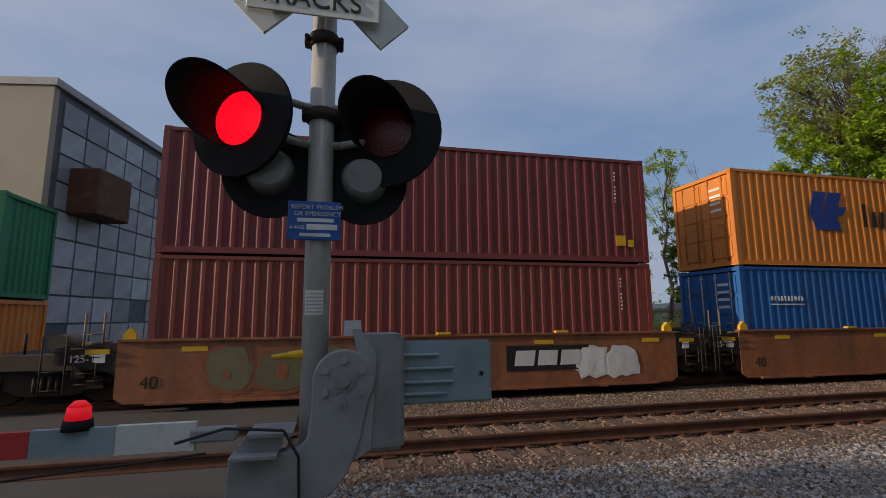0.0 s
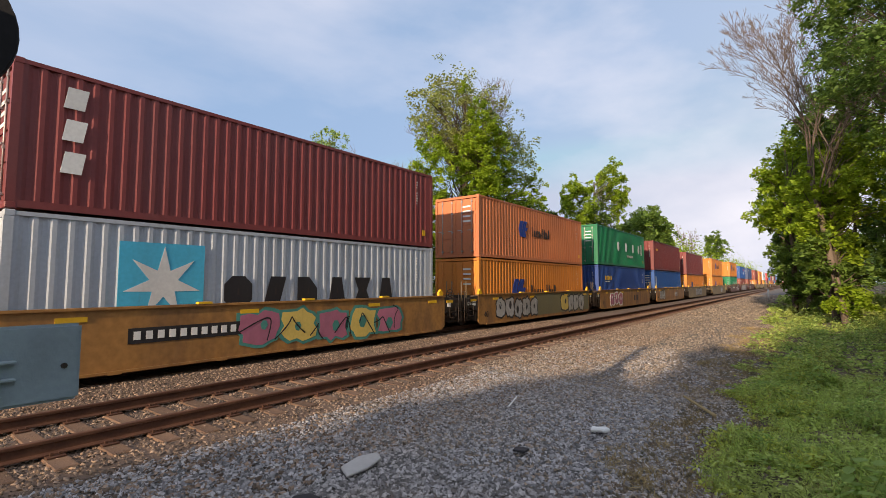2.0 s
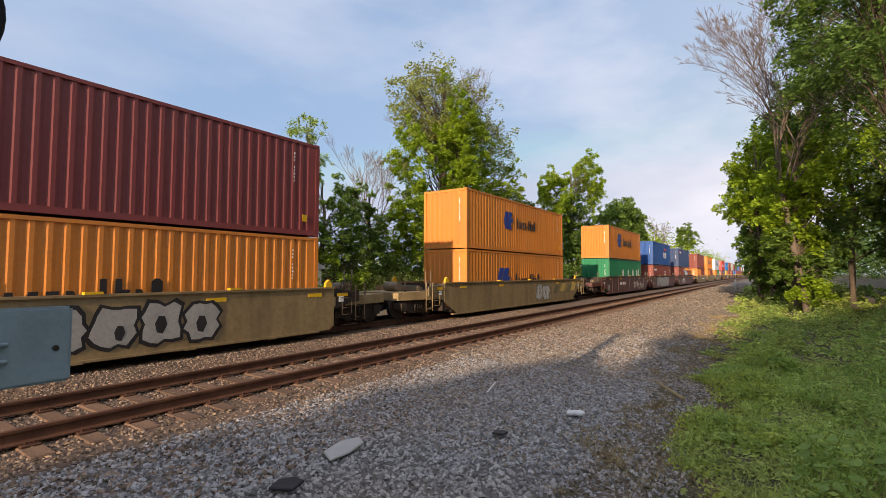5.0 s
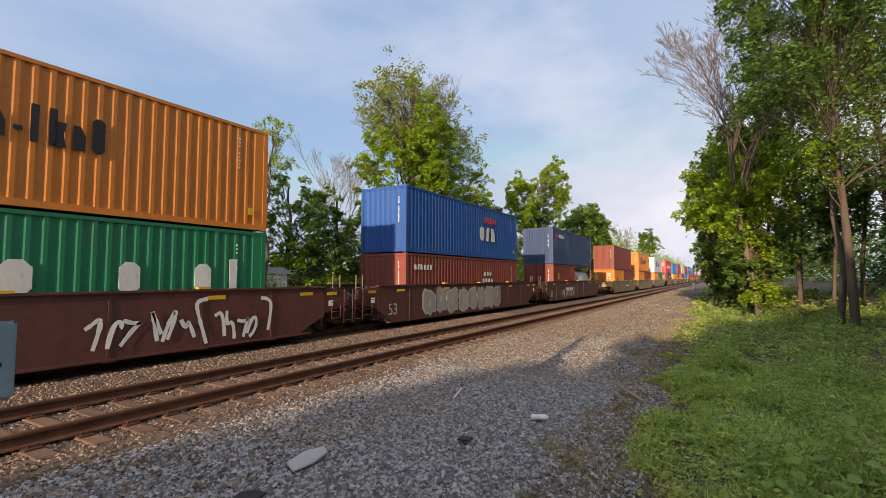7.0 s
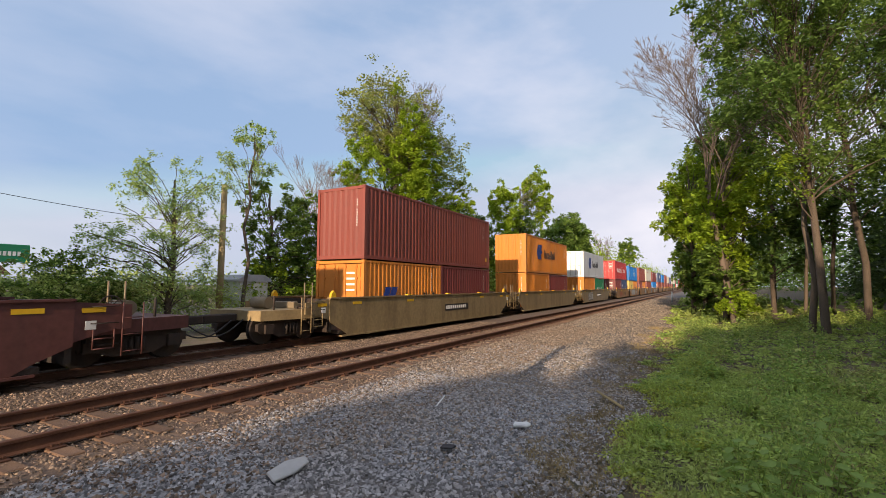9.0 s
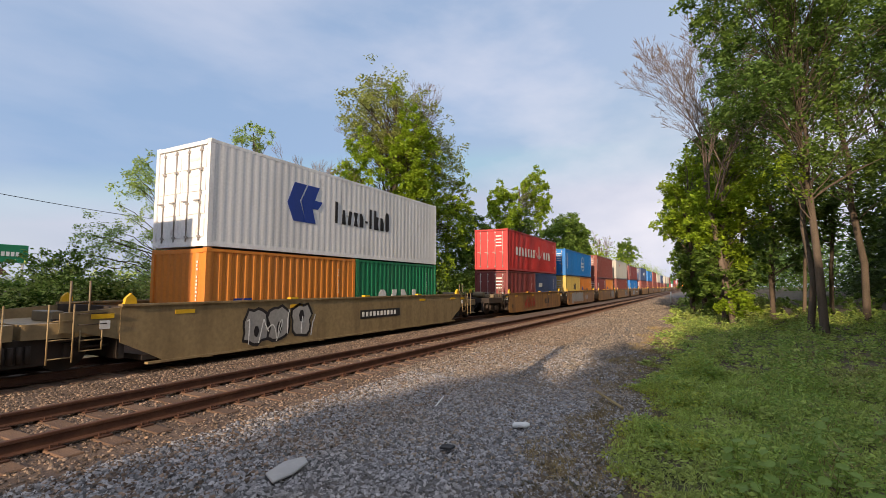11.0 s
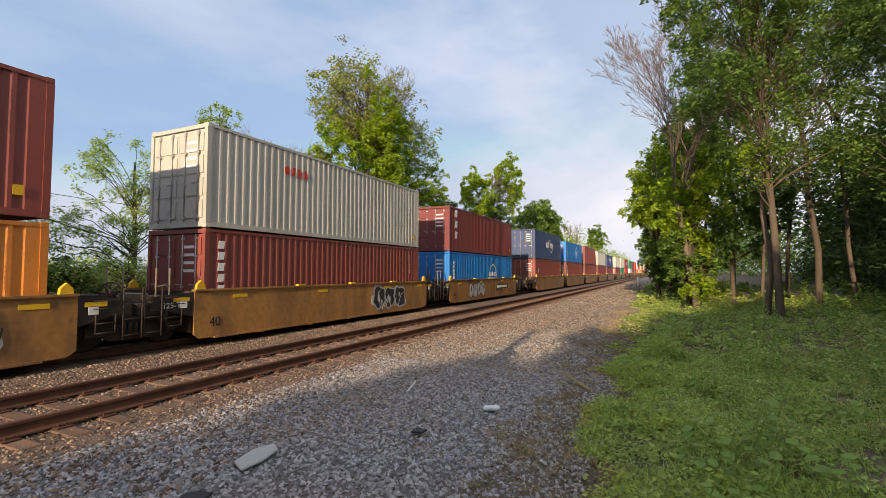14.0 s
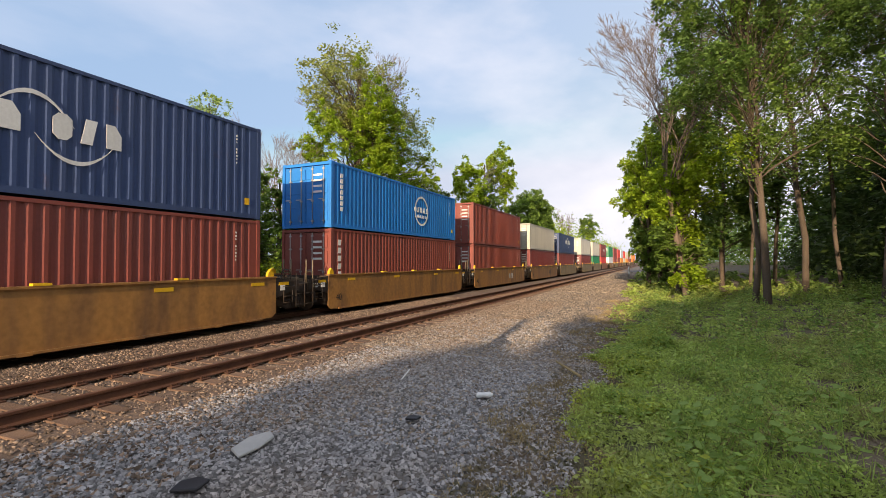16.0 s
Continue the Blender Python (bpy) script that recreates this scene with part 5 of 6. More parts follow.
# woods on the bank: trunks that stand free, with high crowns
TRUNKS = [(11.1, 22.3, 0.25, 17, 0.2, (-0.6, 0.5)), (10.8, 22.9, 0.24, 15, 0.17, (0.3, 1.0)), (13.5, 27.2, 0.45, 18, 0.2, (-1.2, -1.0)), (11.3, 38, 0.3, 18, 0.2, (0, 0)), (12.2, 33, 0.35, 17, 0.13, (0.4, 0)),
          (15.3, 28.8, 0.6, 17, 0.14, (-1.0, 0)), (14.9, 22.7, 0.6, 18, 0.2, (0.5, -0.5)), (17.5, 26.0, 0.8, 17, 0.17, (0, 0)), (14.0, 36, 0.5, 18, 0.16, (0.5, 0)), (18.5, 32, 0.9, 18, 0.18, (0, 1)),
          (17.0, 18.0, 0.7, 18, 0.2, (0.4, 0)), (21.0, 24.0, 1.0, 18, 0.2, (0, 0)), (10.2, 44, 0.2, 17, 0.2, (-0.5, 0)), (12.5, 48, 0.3, 18, 0.2, (0, 0)), (9.8, 54, 0.1, 17, 0.2, (-0.5, 0)), (10.5, 66, 0.1, 17, 0.2, (0, 0))]
for i, (x, y, z, h, r, lean) in enumerate(TRUNKS):
    r *= 0.68
    rr = random.Random(100 + i)
    lowest = 6.5 if y < 34 else 3.5
    bl = []
    for k in range(4):
        bl.append((rr.uniform(-2.0, 1.6), rr.uniform(-2.2, 2.2), rr.uniform(lowest, h - 1.5), 2.4, 2.6, 1.9, *((38, 84) if y < 34 else (30, 60)), W if k % 2 else L))
    bl.append((lean[0], lean[1], h - 2.0, 3.0, 3.2, 2.6, *((50, 84) if y < 34 else (44, 60)), L))
    if i == 0:
        bl += [(-2.2, -2.5, 9.5, 1.6, 2.0, 1.8, 40, 150, W), (-2.3, -3.0, 12.5, 2.0, 2.4, 1.8, 60, 150, L), (-0.9, -0.2, 6.0, 0.7, 0.7, 1.6, 14, 50, V)]
    tree((x, y, z - 0.25), h, bl, 200 + i, "tall woodland tree with a bare trunk and high green crown" if y < 34 else "leafy woodland tree on the bank beside the gravel", r=r, lean=lean, leaf=0.165 if y < 34 else 0.33, gaps=-0.04)
tree((8.3, 30.5, -0.2), 9.0, [(-1.0, -1.6, 5.6, 1.0, 1.2, 2.0, 34, 80, V), (-0.7, -2.0, 3.0, 0.9, 1.0, 1.4, 24, 80, L), (0.3, -1.8, 1.2, 0.9, 0.9, 0.8, 16, 80, V), (0.5, 0.5, 5.5, 1.6, 2.0, 3.0, 60, 90, V), (1.2, 2.0, 8.0, 1.8, 2.4, 2.4, 60, 90, V), (0.9, 1.0, 2.6, 1.2, 1.5, 2.2, 44, 90, L), (0.8, 3.5, 11.0, 2.0, 2.6, 2.4, 60, 90, L)], 41, "ivy-hung leafy tree at the woods' edge", r=0.18, leaf=0.24)
bare_tree((8.6, 29.0, -0.2), 17.0, 22, "dead pale tree leaning out from the woods' edge", 0.17, (-1.1, 0.2), 7, 0.56, low=0.46, reach=0.152)
tree((6.6, 37, -0.2), 12.0, [(-0.6, 0, 7.5, 1.8, 2.4, 2.4, 60, 90, V), (0.4, 1.0, 3.6, 1.6, 2.4, 2.6, 60, 90, L), (0.2, 3.0, 10.0, 1.8, 2.4, 2.2, 50, 90, V), (1.2, 0, 1.5, 1.6, 2.0, 1.4, 40, 80, L)], 42, "leafy tree overhanging the gravel from the woods' edge", r=0.16, leaf=0.28)
tree((7.4, 46, -0.2), 13.0, [(-0.6, 0, 8.5, 2.2, 3.0, 3.0, 60, 90, L), (0, 1.0, 4.0, 2.2, 3.0, 3.2, 70, 90, L), (0.2, 3.0, 11.0, 2.2, 3.0, 2.4, 50, 90, V)], 43, "leafy tree overhanging the gravel from the woods' edge", r=0.18, leaf=0.34)
tree((8.0, 60, -0.2), 14.0, [(-0.6, 0, 9, 2.6, 5.0, 4.0, 80, 90, L), (0, 1.0, 4.0, 2.6, 5.0, 3.6, 80, 90, L)], 44, "leafy tree overhanging the gravel from the woods' edge", r=0.18, leaf=0.45)
# Undergrowth and deep woods use a leaf colour with their shade painted in.
wood_line("understorey", 46000, lambda y: 21 + 0.12 * y, 8, 62, 6.5, 6.0, 0.42, 36, "leafy undergrowth inside the woods, darkened for its shade", M_SHADED_LEAF)
wood_line("woods", 70000, lambda y: 25 + 0.1 * y, 12, 75, 17, 6.0, 0.8, 37, "deep woods behind the free-standing trunks, in a shade-darkened leaf colour", M_SHADED_LEAF)
wood_line("woods", 30000, lambda y: 42 + 0.15 * y, 5, 110, 13, 5.0, 1.7, 38, "deep woods behind the free-standing trunks, in a shade-darkened leaf colour", M_SHADED_LEAF)
wood_line("understorey", 34000, lambda y: 16.5 + 0.12 * y, 14, 75, 4.2, 2.5, 0.32, 39, "leafy shrubs among the trunks of the woods, darkened for shade", M_SHADED_LEAF)
# trees across the road behind, whose shade lies on the gravel
for i, (x, y, h, rad) in enumerate([(5.9, -31, 10.6, 2.0), (7.6, -31.5, 11.9, 2.2), (9.6, -31, 13.6, 2.4), (11.6, -31, 14.6, 2.6), (13.6, -30, 16.2, 2.8), (16.5, -29, 17, 3.0), (20.5, -28, 17.5, 3.4), (25, -27, 18, 3.6), (30, -26, 18, 3.6)]):
    tree((x, y, -0.4), h, [(0, 0, h * 0.4, rad, rad, h * 0.4, 130, 30, L), (0, 0, h * 0.72, rad, rad, h * 0.27, 130, 34, L)], 300 + i, "full green roadside tree across the road", r=0.25, leaf=0.85, gaps=-1)


def weeds(name, n, x0, x1, y0, y1, size, hmax, seed, label, mat, bias=1.0, aspect=0.4, patch=0.0, edge=1.3):
    """Leafy ground cover in uneven mounds and tufts, one mesh."""
    rng = np.random.default_rng(seed)
    c = n // 26
    cy = y0 + (y1 - y0) * rng.uniform(0, 1, c) ** bias
    cx = x0 + (x1 - x0) * rng.uniform(0, 1, c) ** edge
    cx = cx + 0.25 * np.sin(cy * 1.7) + 0.15 * np.sin(cy * 4.1) - 0.012 * cy * (cx < 8)
    mound = np.sin(cx * 2.3 + 0.9 * cy) * np.cos(cy * 1.4 - cx * 0.7) + 0.6 * np.sin(cx * 5.1 - cy * 3.3) * np.sin(cy * 4.7 + cx)
    hh = hmax * (0.16 + 0.6 * np.clip(mound + 0.25, 0, 1.4)) * rng.uniform(0.5, 1.25, c) * np.clip((cx - x0 + 0.4) / 1.2, 0.45, 1)
    hh = np.where(rng.uniform(0, 1, c) < 0.03, hh + hmax * 0.5, hh)
    bare = ((cx - 9.3) / 0.9) ** 2 + ((cy - 5.6) / 0.8) ** 2 < 1 + 0.4 * np.sin(cx * 7 + cy * 5)
    keep = (mound > patch - 1.2) & ~(bare & (rng.uniform(0, 1, c) < 0.8))
    cx, cy, hh = cx[keep], cy[keep], hh[keep]
    m = len(cx)
    u = rng.uniform(0.05, 1, (m, 26))
    p = np.stack([np.repeat(cx, 26) + rng.normal(0, 0.075, m * 26), np.repeat(cy, 26) + rng.normal(0, 0.075, m * 26),
                  np.repeat(ground_height(cx, cy), 26) + (u * hh[:, None]).ravel()], 1)
    return tagged(new(name, leaf_mesh(name, p, size, mat, rng, flat=0.3 if aspect > 0.2 else 1.4, aspect=aspect)), label, "weeds", kind="stuff")


M_STRAW = material("straw", (0.34, 0.25, 0.12), 0.9, bump=0, island=0.3)
weeds("weeds", 100000, 6.45, 14.5, -0.8, 12, 0.066, 0.5, 51, "low leafy green weeds on the bank", M_GRASS, 1.0, 0.5)
weeds("weeds", 70000, 6.7, 13.0, -0.8, 12, 0.064, 0.62, 56, "taller dark green weeds in clumps on the bank", M_WEED_DARK, 1.0, 0.45, 1.1)
weeds("weeds", 30000, 6.25, 7.3, 0.5, 16, 0.058, 0.42, 57, "bright yellow-green weeds along the bank's edge", M_WEED_YELLOW, 1.0, 0.5, 0.9)
weeds("weeds", 60000, 6.1, 17, 10, 32, 0.10, 0.6, 52, "low leafy green weeds on the bank", M_GRASS, 1.0, 0.5)
weeds("weeds", 35000, 6.2, 17, 10, 32, 0.10, 0.75, 58, "taller dark green weeds in clumps on the bank", M_WEED_DARK, 1.0, 0.5, 1.1)
weeds("weeds", 24000, 5.6, 14, 30, 90, 0.25, 0.7, 53, "low leafy green weeds on the bank", M_GRASS, 1.0, 0.6)
weeds("grass_blades", 60000, 6.4, 14, -0.5, 13, 0.19, 0.55, 54, "thin grass blades among the weeds", M_GRASS, 1.0, 0.06)
weeds("dry_grass", 20000, 5.3, 6.6, 0.8, 26, 0.13, 0.15, 55, "dry straw-coloured grass along the gravel's edge", M_STRAW, 1.0, 0.07)
weeds("undergrowth", 24000, 13, 34, 6, 60, 0.26, 0.9, 60, "dark leafy undergrowth on the floor of the woods", M_WEED_DARK, 1.0, 0.6, 0.0, 1.0)
weeds("dry_grass", 15000, 7.3, 13, 1.0, 16, 0.2, 0.6, 59, "dry straw-coloured stalks among the weeds", M_STRAW, 1.0, 0.04, 1.0, 1.0)


def broad_plant(x, y, seed, h=0.55, n=16):
    """A weed with broad oval leaves on thin stems."""
    rng = random.Random(seed)
    z = float(ground_height(np.array([x]), np.array([y]))[0])
    root = tagged(empty("broadleaf_plant", pose(x, y, z)), "young broad-leaved plant among the weeds", "plant", "broad-leaved plants")
    stem = bm_new()
    for k in range(4):
        a = rng.uniform(0, 6.28)
        tip = Vector((0.3 * math.cos(a), 0.3 * math.sin(a), h * rng.uniform(0.7, 1.0)))
        tube(stem, (0, 0, 0), tip, 0.005, 0.003, n=5, caps=False)
        for q in range(n // 4):
            u = 0.35 + 0.65 * (q + 1) / (n // 4)
            p = tip * u
            b = rng.uniform(0, 6.28)
            ln, w, tilt = rng.uniform(0.08, 0.125), rng.uniform(0.032, 0.046), rng.uniform(-0.5, 0.3)
            bm = bm_new()
            out = [(0, 0), (0.3, 0.8), (0.6, 1), (0.85, 0.6), (1, 0), (0.85, -0.6), (0.6, -1), (0.3, -0.8)]
            vs = [bm.verts.new((u2 * ln, v2 * w, 0.15 * abs(v2) * w + tilt * u2 * u2 * ln)) for u2, v2 in out]
            bm.faces.new((vs[0], vs[1], vs[2], vs[3], vs[4]))
            bm.faces.new((vs[0], vs[4], vs[5], vs[6], vs[7]))
            o = part("leaf", bm, M_BROAD, root)
            o.matrix_local = Matrix.Translation(p) @ Euler((rng.uniform(-0.4, 0.4), rng.uniform(-0.3, 0.3), b)).to_matrix().to_4x4()
    part("stem", stem, M_BROAD, root)


M_BROAD = leafmat("broad_leaf", (0.31, 0.44, 0.11), (0.25, 0.36, 0.09))
for k, (x, y) in enumerate([(7.35, 4.8), (7.6, 4.4), (7.6, 5.2), (7.9, 4.9), (7.3, 5.6), (8.2, 4.3), (8.6, 5.3), (7.9, 6.0), (7.2, 3.9), (8.9, 6.6)]):
    broad_plant(x, y, 70 + k, 0.72 + 0.06 * (k % 4), 20)

stones("dirt_clods", 20000, 5.35, 6.6, 0.8, 26, 0.034, M_SOIL, 61, "dark earth and bark crumbs along the gravel's edge", 1.2)
stones("dirt_clods", 2500, 8.2, 10.4, 4.6, 6.6, 0.03, M_SOIL, 62, "dark earth and bark crumbs in a bare patch among the weeds")


# ---- crossing signal ----
MX, MY = 4.3, -0.147
signal = tagged(empty("crossing_signal", pose(MX, MY, -0.25)), "galvanised level-crossing mast with red flashing lamps and crossbuck", "crossing signal")
Z0 = 0.25           # rail height above the mast's foot


def sig(name, bm, mat, label="", parent=None):
    return part(name, bm, mat, parent or signal, label)


bm = bm_new()
tube(bm, (0, 0, 0), (0, 0, 4.6), 0.07, n=24)
sig("mast", bm, M_GALV, "galvanised steel pipe mast")
bm = bm_new()
tube(bm, (0, 0, 0), (0, 0, 0.12), 0.19, n=24)
box(bm, -0.2, 0.2, -0.2, 0.2, 0.0, 0.03)
sig("base", bm, M_GALV)
for z in (3.58, 3.12):
    bm = bm_new()
    tube(bm, (0, 0, z - 0.035), (0, 0, z + 0.035), 0.085, n=20)
    for s in (-1, 1):
        box(bm, -0.03, 0.03, s * 0.08 - 0.03, s * 0.08 + 0.03, z - 0.025, z + 0.025)
        tube(bm, (-0.06, s * 0.095, z), (0.06, s * 0.095, z), 0.014, n=8)
    sig("band_clamp", bm, M_DARK)
for z in (3.22, 3.0):
    bm = bm_new()
    limb_pts = [(-0.0, -0.36, z + 0.02), (0.02, -0.1, z - 0.05), (0.02, 0.1, z - 0.05), (0.0, 0.36, z + 0.02)]
    for a, b in zip(limb_pts, limb_pts[1:]):
        tube(bm, a, b, 0.022, n=10)
    sig("cross_arm", bm, M_GALV)


def lamp_head(y, z, yaw, back):
    """One lamp: backing disc, hood, lens and rear housing. Faces +x of its own space."""
    root = sig("lamp", (lambda b: tube(b, (-0.03, 0, 0), (0.0, 0, 0), 0.32, n=40))(bm_new()), M_HOOD, "round black background disc")
    root.matrix_local = pose(0.06 if not back else -0.06, y, z, 0, 0, yaw)
    bm = bm_new()
    tube(bm, (-0.16, 0, 0), (-0.03, 0, 0), 0.12, 0.17, n=24)
    part("lamp_housing", bm, M_CAST, root)
    bm = bm_new()
    n = 40
    rings = []
    for depth_share, r in ((0.0, 0.158), (0.5, 0.166), (1.0, 0.174)):
        ring = []
        for i in range(n + 1):
            a = radians(12) + radians(226) * i / n
            long = 0.04 + 0.30 * math.sin(math.pi * i / n) ** 0.7
            d = depth_share * long
            ring.append((bm.verts.new((d, r * math.cos(a), r * math.sin(a))), bm.verts.new((d, (r + 0.007) * math.cos(a), (r + 0.007) * math.sin(a)))))
        rings.append(ring)
    for a, b in zip(rings, rings[1:]):
        for i in range(n):
            bm.faces.new((a[i][0], a[i + 1][0], b[i + 1][0], b[i][0])).smooth = True
            bm.faces.new((a[i + 1][1], a[i][1], b[i][1], b[i + 1][1])).smooth = True
    for i in range(n):
        bm.faces.new((rings[-1][i][0], rings[-1][i + 1][0], rings[-1][i + 1][1], rings[-1][i][1]))
    part("hood", fix(bm), M_HOOD, root, "long black visor hood")
    bm = bm_new()
    for i in range(1, 7):
        r0, r1 = 0.15 * (i - 1) / 6, 0.15 * i / 6
        x0, x1 = 0.03 * math.cos(r0 / 0.15 * 1.5), 0.03 * math.cos(r1 / 0.15 * 1.5)
        for k in range(28):
            a, b = 2 * math.pi * k / 28, 2 * math.pi * (k + 1) / 28
            q = [bm.verts.new((x, r * math.cos(t), r * math.sin(t))) for x, r, t in ((x0, r0, a), (x1, r1, a), (x1, r1, b), (x0, r0, b))]
            bm.faces.new(q)
    bmesh.ops.remove_doubles(bm, verts=bm.verts[:], dist=1e-5)
    return root, fix(bm)


def turning_lens(root, bm):
    """The lens turns on its upright pin: lit face or dark face outward."""
    me = bpy.data.meshes.new("lens")
    bmesh.ops.translate(bm, verts=bm.verts[:], vec=(0.006, 0, 0))
    bm.to_mesh(me)
    dark = bm.copy()
    bmesh.ops.scale(dark, verts=dark.verts[:], vec=(-1, 1, 1))
    fix(dark)
    md = bpy.data.meshes.new("lens")
    dark.to_mesh(md)
    bm.free(), dark.free()
    me.materials.append(M_LENS_ON)
    md.materials.append(M_LENS_OFF)
    pin = part("lens", me, M_LENS_ON, root, "red lamp lens")
    part("lens_back", md, M_LENS_OFF, pin, "unlit dark red lens face")
    return pin


LAMPS = []
for y, z, yaw in ((-0.43, 3.05, -31), (0.36, 3.04, -21)):
    root, lens = lamp_head(y, z, yaw, False)
    LAMPS.append(turning_lens(root, lens))
for y, z in ((-0.27, 2.79), (0.24, 2.77)):
    root, lens = lamp_head(y, z, 180, True)
    root.scale = (0.8, 0.8, 0.8)
    part("lens", lens, M_LENS_OFF, root, "unlit dark red lens face")

# crossbuck and count sign
for a in (-45, 45):
    bm = bm_new()
    box(bm, -0.012, 0.012, -0.57, 0.57, -0.115, 0.115)
    b = sig("crossbuck_blade", bm, M_WHITE, "white crossbuck blade")
    b.matrix_local = pose(0.1 if a > 0 else 0.075, 0, 4.02) @ pose(0, 0, 0, a, 0, 0)
bm = bm_new()
box(bm, -0.006, 0.006, -0.36, 0.36, -0.16, 0.16)
plate = sig("count_sign", bevelled(bm, 0.004), M_WHITE, "white count sign with black letters")
plate.matrix_local = pose(0.13, -0.055, 3.82)
words(plate, "TRACKS", 0.155, -0.31, -0.115, M_BLACK, x=0.010)
bm = bm_new()
box(bm, -0.004, 0.004, -0.138, 0.138, -0.105, 0.105)
blue = sig("notice_plate", bevelled(bm, 0.003), M_SIGNBLUE, "blue emergency notice plate with white letters")
blue.matrix_local = pose(0.085, -0.02, 2.5)
words(blue, "REPORT PROBLEM", 0.033, -0.122, 0.062, M_WHITE, x=0.0065)
words(blue, "OR EMERGENCY", 0.033, -0.106, 0.026, M_WHITE, x=0.0065)
words(blue, "X-ING", 0.028, -0.128, -0.048, M_WHITE, x=0.0065)
for y0, y1, z, h in ((-0.09, 0.10, -0.008, 0.02), (-0.04, 0.12, -0.05, 0.03), (-0.075, 0.085, -0.087, 0.018)):
    bm = bm_new()
    box(bm, 0.0045, 0.007, y0, y1, z, z + h)
    part("marking", bm, M_WHITE, blue)
bm = bm_new()
prism(bm, [(0.0715 * math.cos(radians(a)), 0.0715 * math.sin(radians(a))) for a in range(-50, 31, 8)] + [(0.074 * math.cos(radians(a)), 0.074 * math.sin(radians(a))) for a in range(30, -51, -8)], "z", 2.0, 2.13)
sticker = sig("sticker", fix(bm), M_WHITE, "white paper sticker with small print")
for k in range(6):
    bm = bm_new()
    prism(bm, [(0.0742 * math.cos(radians(a)), 0.0742 * math.sin(radians(a))) for a in range(-44, 25, 8)] + [(0.0752 * math.cos(radians(a)), 0.0752 * math.sin(radians(a))) for a in range(24, -45, -8)], "z", 2.012 + 0.019 * k, 2.019 + 0.019 * k)
    part("print_line", fix(bm), M_SILVER, sticker)

# gate machine
gate = tagged(empty("gate_machine", pose(MX, MY + 0.085, -0.25)), "grey cast gate machine on the mast with its counterweight", "crossing gate")


def gp(name, bm, mat, label="", parent=None):
    return part(name, bm, mat, parent or gate, label)


bm = bm_new()
box(bm, -0.1, 0.20, 0.14, 0.37, 1.33, 1.90)
gp("machine_box", bevelled(bm, 0.018, 2), M_CAST, "grey painted machine housing")
bm = bm_new()
prism(bm, [(-0.11, 1.895), (0.08, 1.97), (0.21, 1.895)], "y", 0.06, 0.15)
gp("box_lid", fix(bm), M_CAST)
bm = bm_new()
prism(bm, [(0.12, 1.30), (0.20, 1.35), (0.225, 1.80), (0.14, 1.93), (0.105, 1.93), (0.13, 1.78), (0.13, 1.60)], "x", 0.10, 0.225)
gp("cover_flange", fix(bm), M_CAST)
out = []
for k in range(15):                       # round hub
    a = radians(-35 + 215 * k / 14)
    out.append((0.065 + 0.15 * math.cos(a), 1.68 + 0.15 * math.sin(a)))
shape = out + [(-0.085, 1.55), (-0.10, 1.42), (-0.13, 1.385), (-0.19, 1.37), (-0.43, 1.37), (-0.44, 1.36), (-0.45, 1.12), (-0.20, 1.12), (-0.08, 1.13), (0.02, 1.17), (0.09, 1.25), (0.14, 1.37)]
bm = bm_new()
prism(bm, shape, "x", 0.16, 0.25)
gp("swing_arm", bevelled(fix(bm), 0.012), M_CAST, "heavy grey cast swing arm")
bm = bm_new()
tube(bm, (0.25, 0.065, 1.68), (0.262, 0.065, 1.68), 0.052, n=24)
tube(bm, (0.262, 0.065, 1.68), (0.285, 0.065, 1.68), 0.026, n=16)
gp("hub_plate", bm, M_CAST)
for k in range(6):
    a = radians(30 + 60 * k)
    bm = bm_new()
    tube(bm, (0.25, 0.065 + 0.1 * math.cos(a), 1.68 + 0.1 * math.sin(a)), (0.275, 0.065 + 0.1 * math.cos(a), 1.68 + 0.1 * math.sin(a)), 0.0165, n=6)
    gp("bolt", bm, M_CAST)
bm = bm_new()
box(bm, 0.10, 0.125, 0.36, 0.86, 1.53, 1.86)
weight = gp("counterweight", bevelled(bm, 0.012, 2), M_PLATE, "blue-grey steel counterweight plate")
for z, y1 in ((1.58, 0.60), (1.64, 0.64), (1.71, 0.64), (1.78, 0.56)):
    bm = bm_new()
    box(bm, 0.125, 0.155, 0.37, y1, z, z + 0.014)
    part("rib", bevelled(bm, 0.004), M_PLATE, weight)
bm = bm_new()
tube(bm, (0.125, 0.80, 1.68), (0.135, 0.80, 1.68), 0.012, n=8)
part("bolt", bm, M_DARK, weight)
bm = bm_new()
box(bm, 0.10, 0.36, -0.42, -0.22, 1.372, 1.385)
prism(bm, [(-0.43, 1.35), (-0.22, 1.35), (-0.20, 1.46), (-0.36, 1.46)], "x", 0.24, 0.26)
box(bm, 0.06, 0.30, -0.36, -0.16, 1.45, 1.465)
gp("bracket", fix(bm), M_CAST)
bm = bm_new()
for k in range(3):
    tube(bm, (0.16 + 0.02 * k, -0.42 + 0.1 * k, 1.10), (0.16 + 0.02 * k, -0.42 + 0.1 * k, 1.03), 0.008, n=6)
box(bm, 0.1, 0.24, -0.46, -0.24, 1.10, 1.12)
gp("guard", bm, M_CAST)
bm = bm_new()
pts = [Vector((0.262, -0.66, 1.44)), Vector((0.30, -0.45, 1.50)), Vector((0.31, -0.2, 1.48)), Vector((0.31, -0.13, 1.36)), Vector((0.30, -0.12, 1.1)), Vector((0.24, -0.11, 0.6)), Vector((0.2, -0.1, 0.05))]
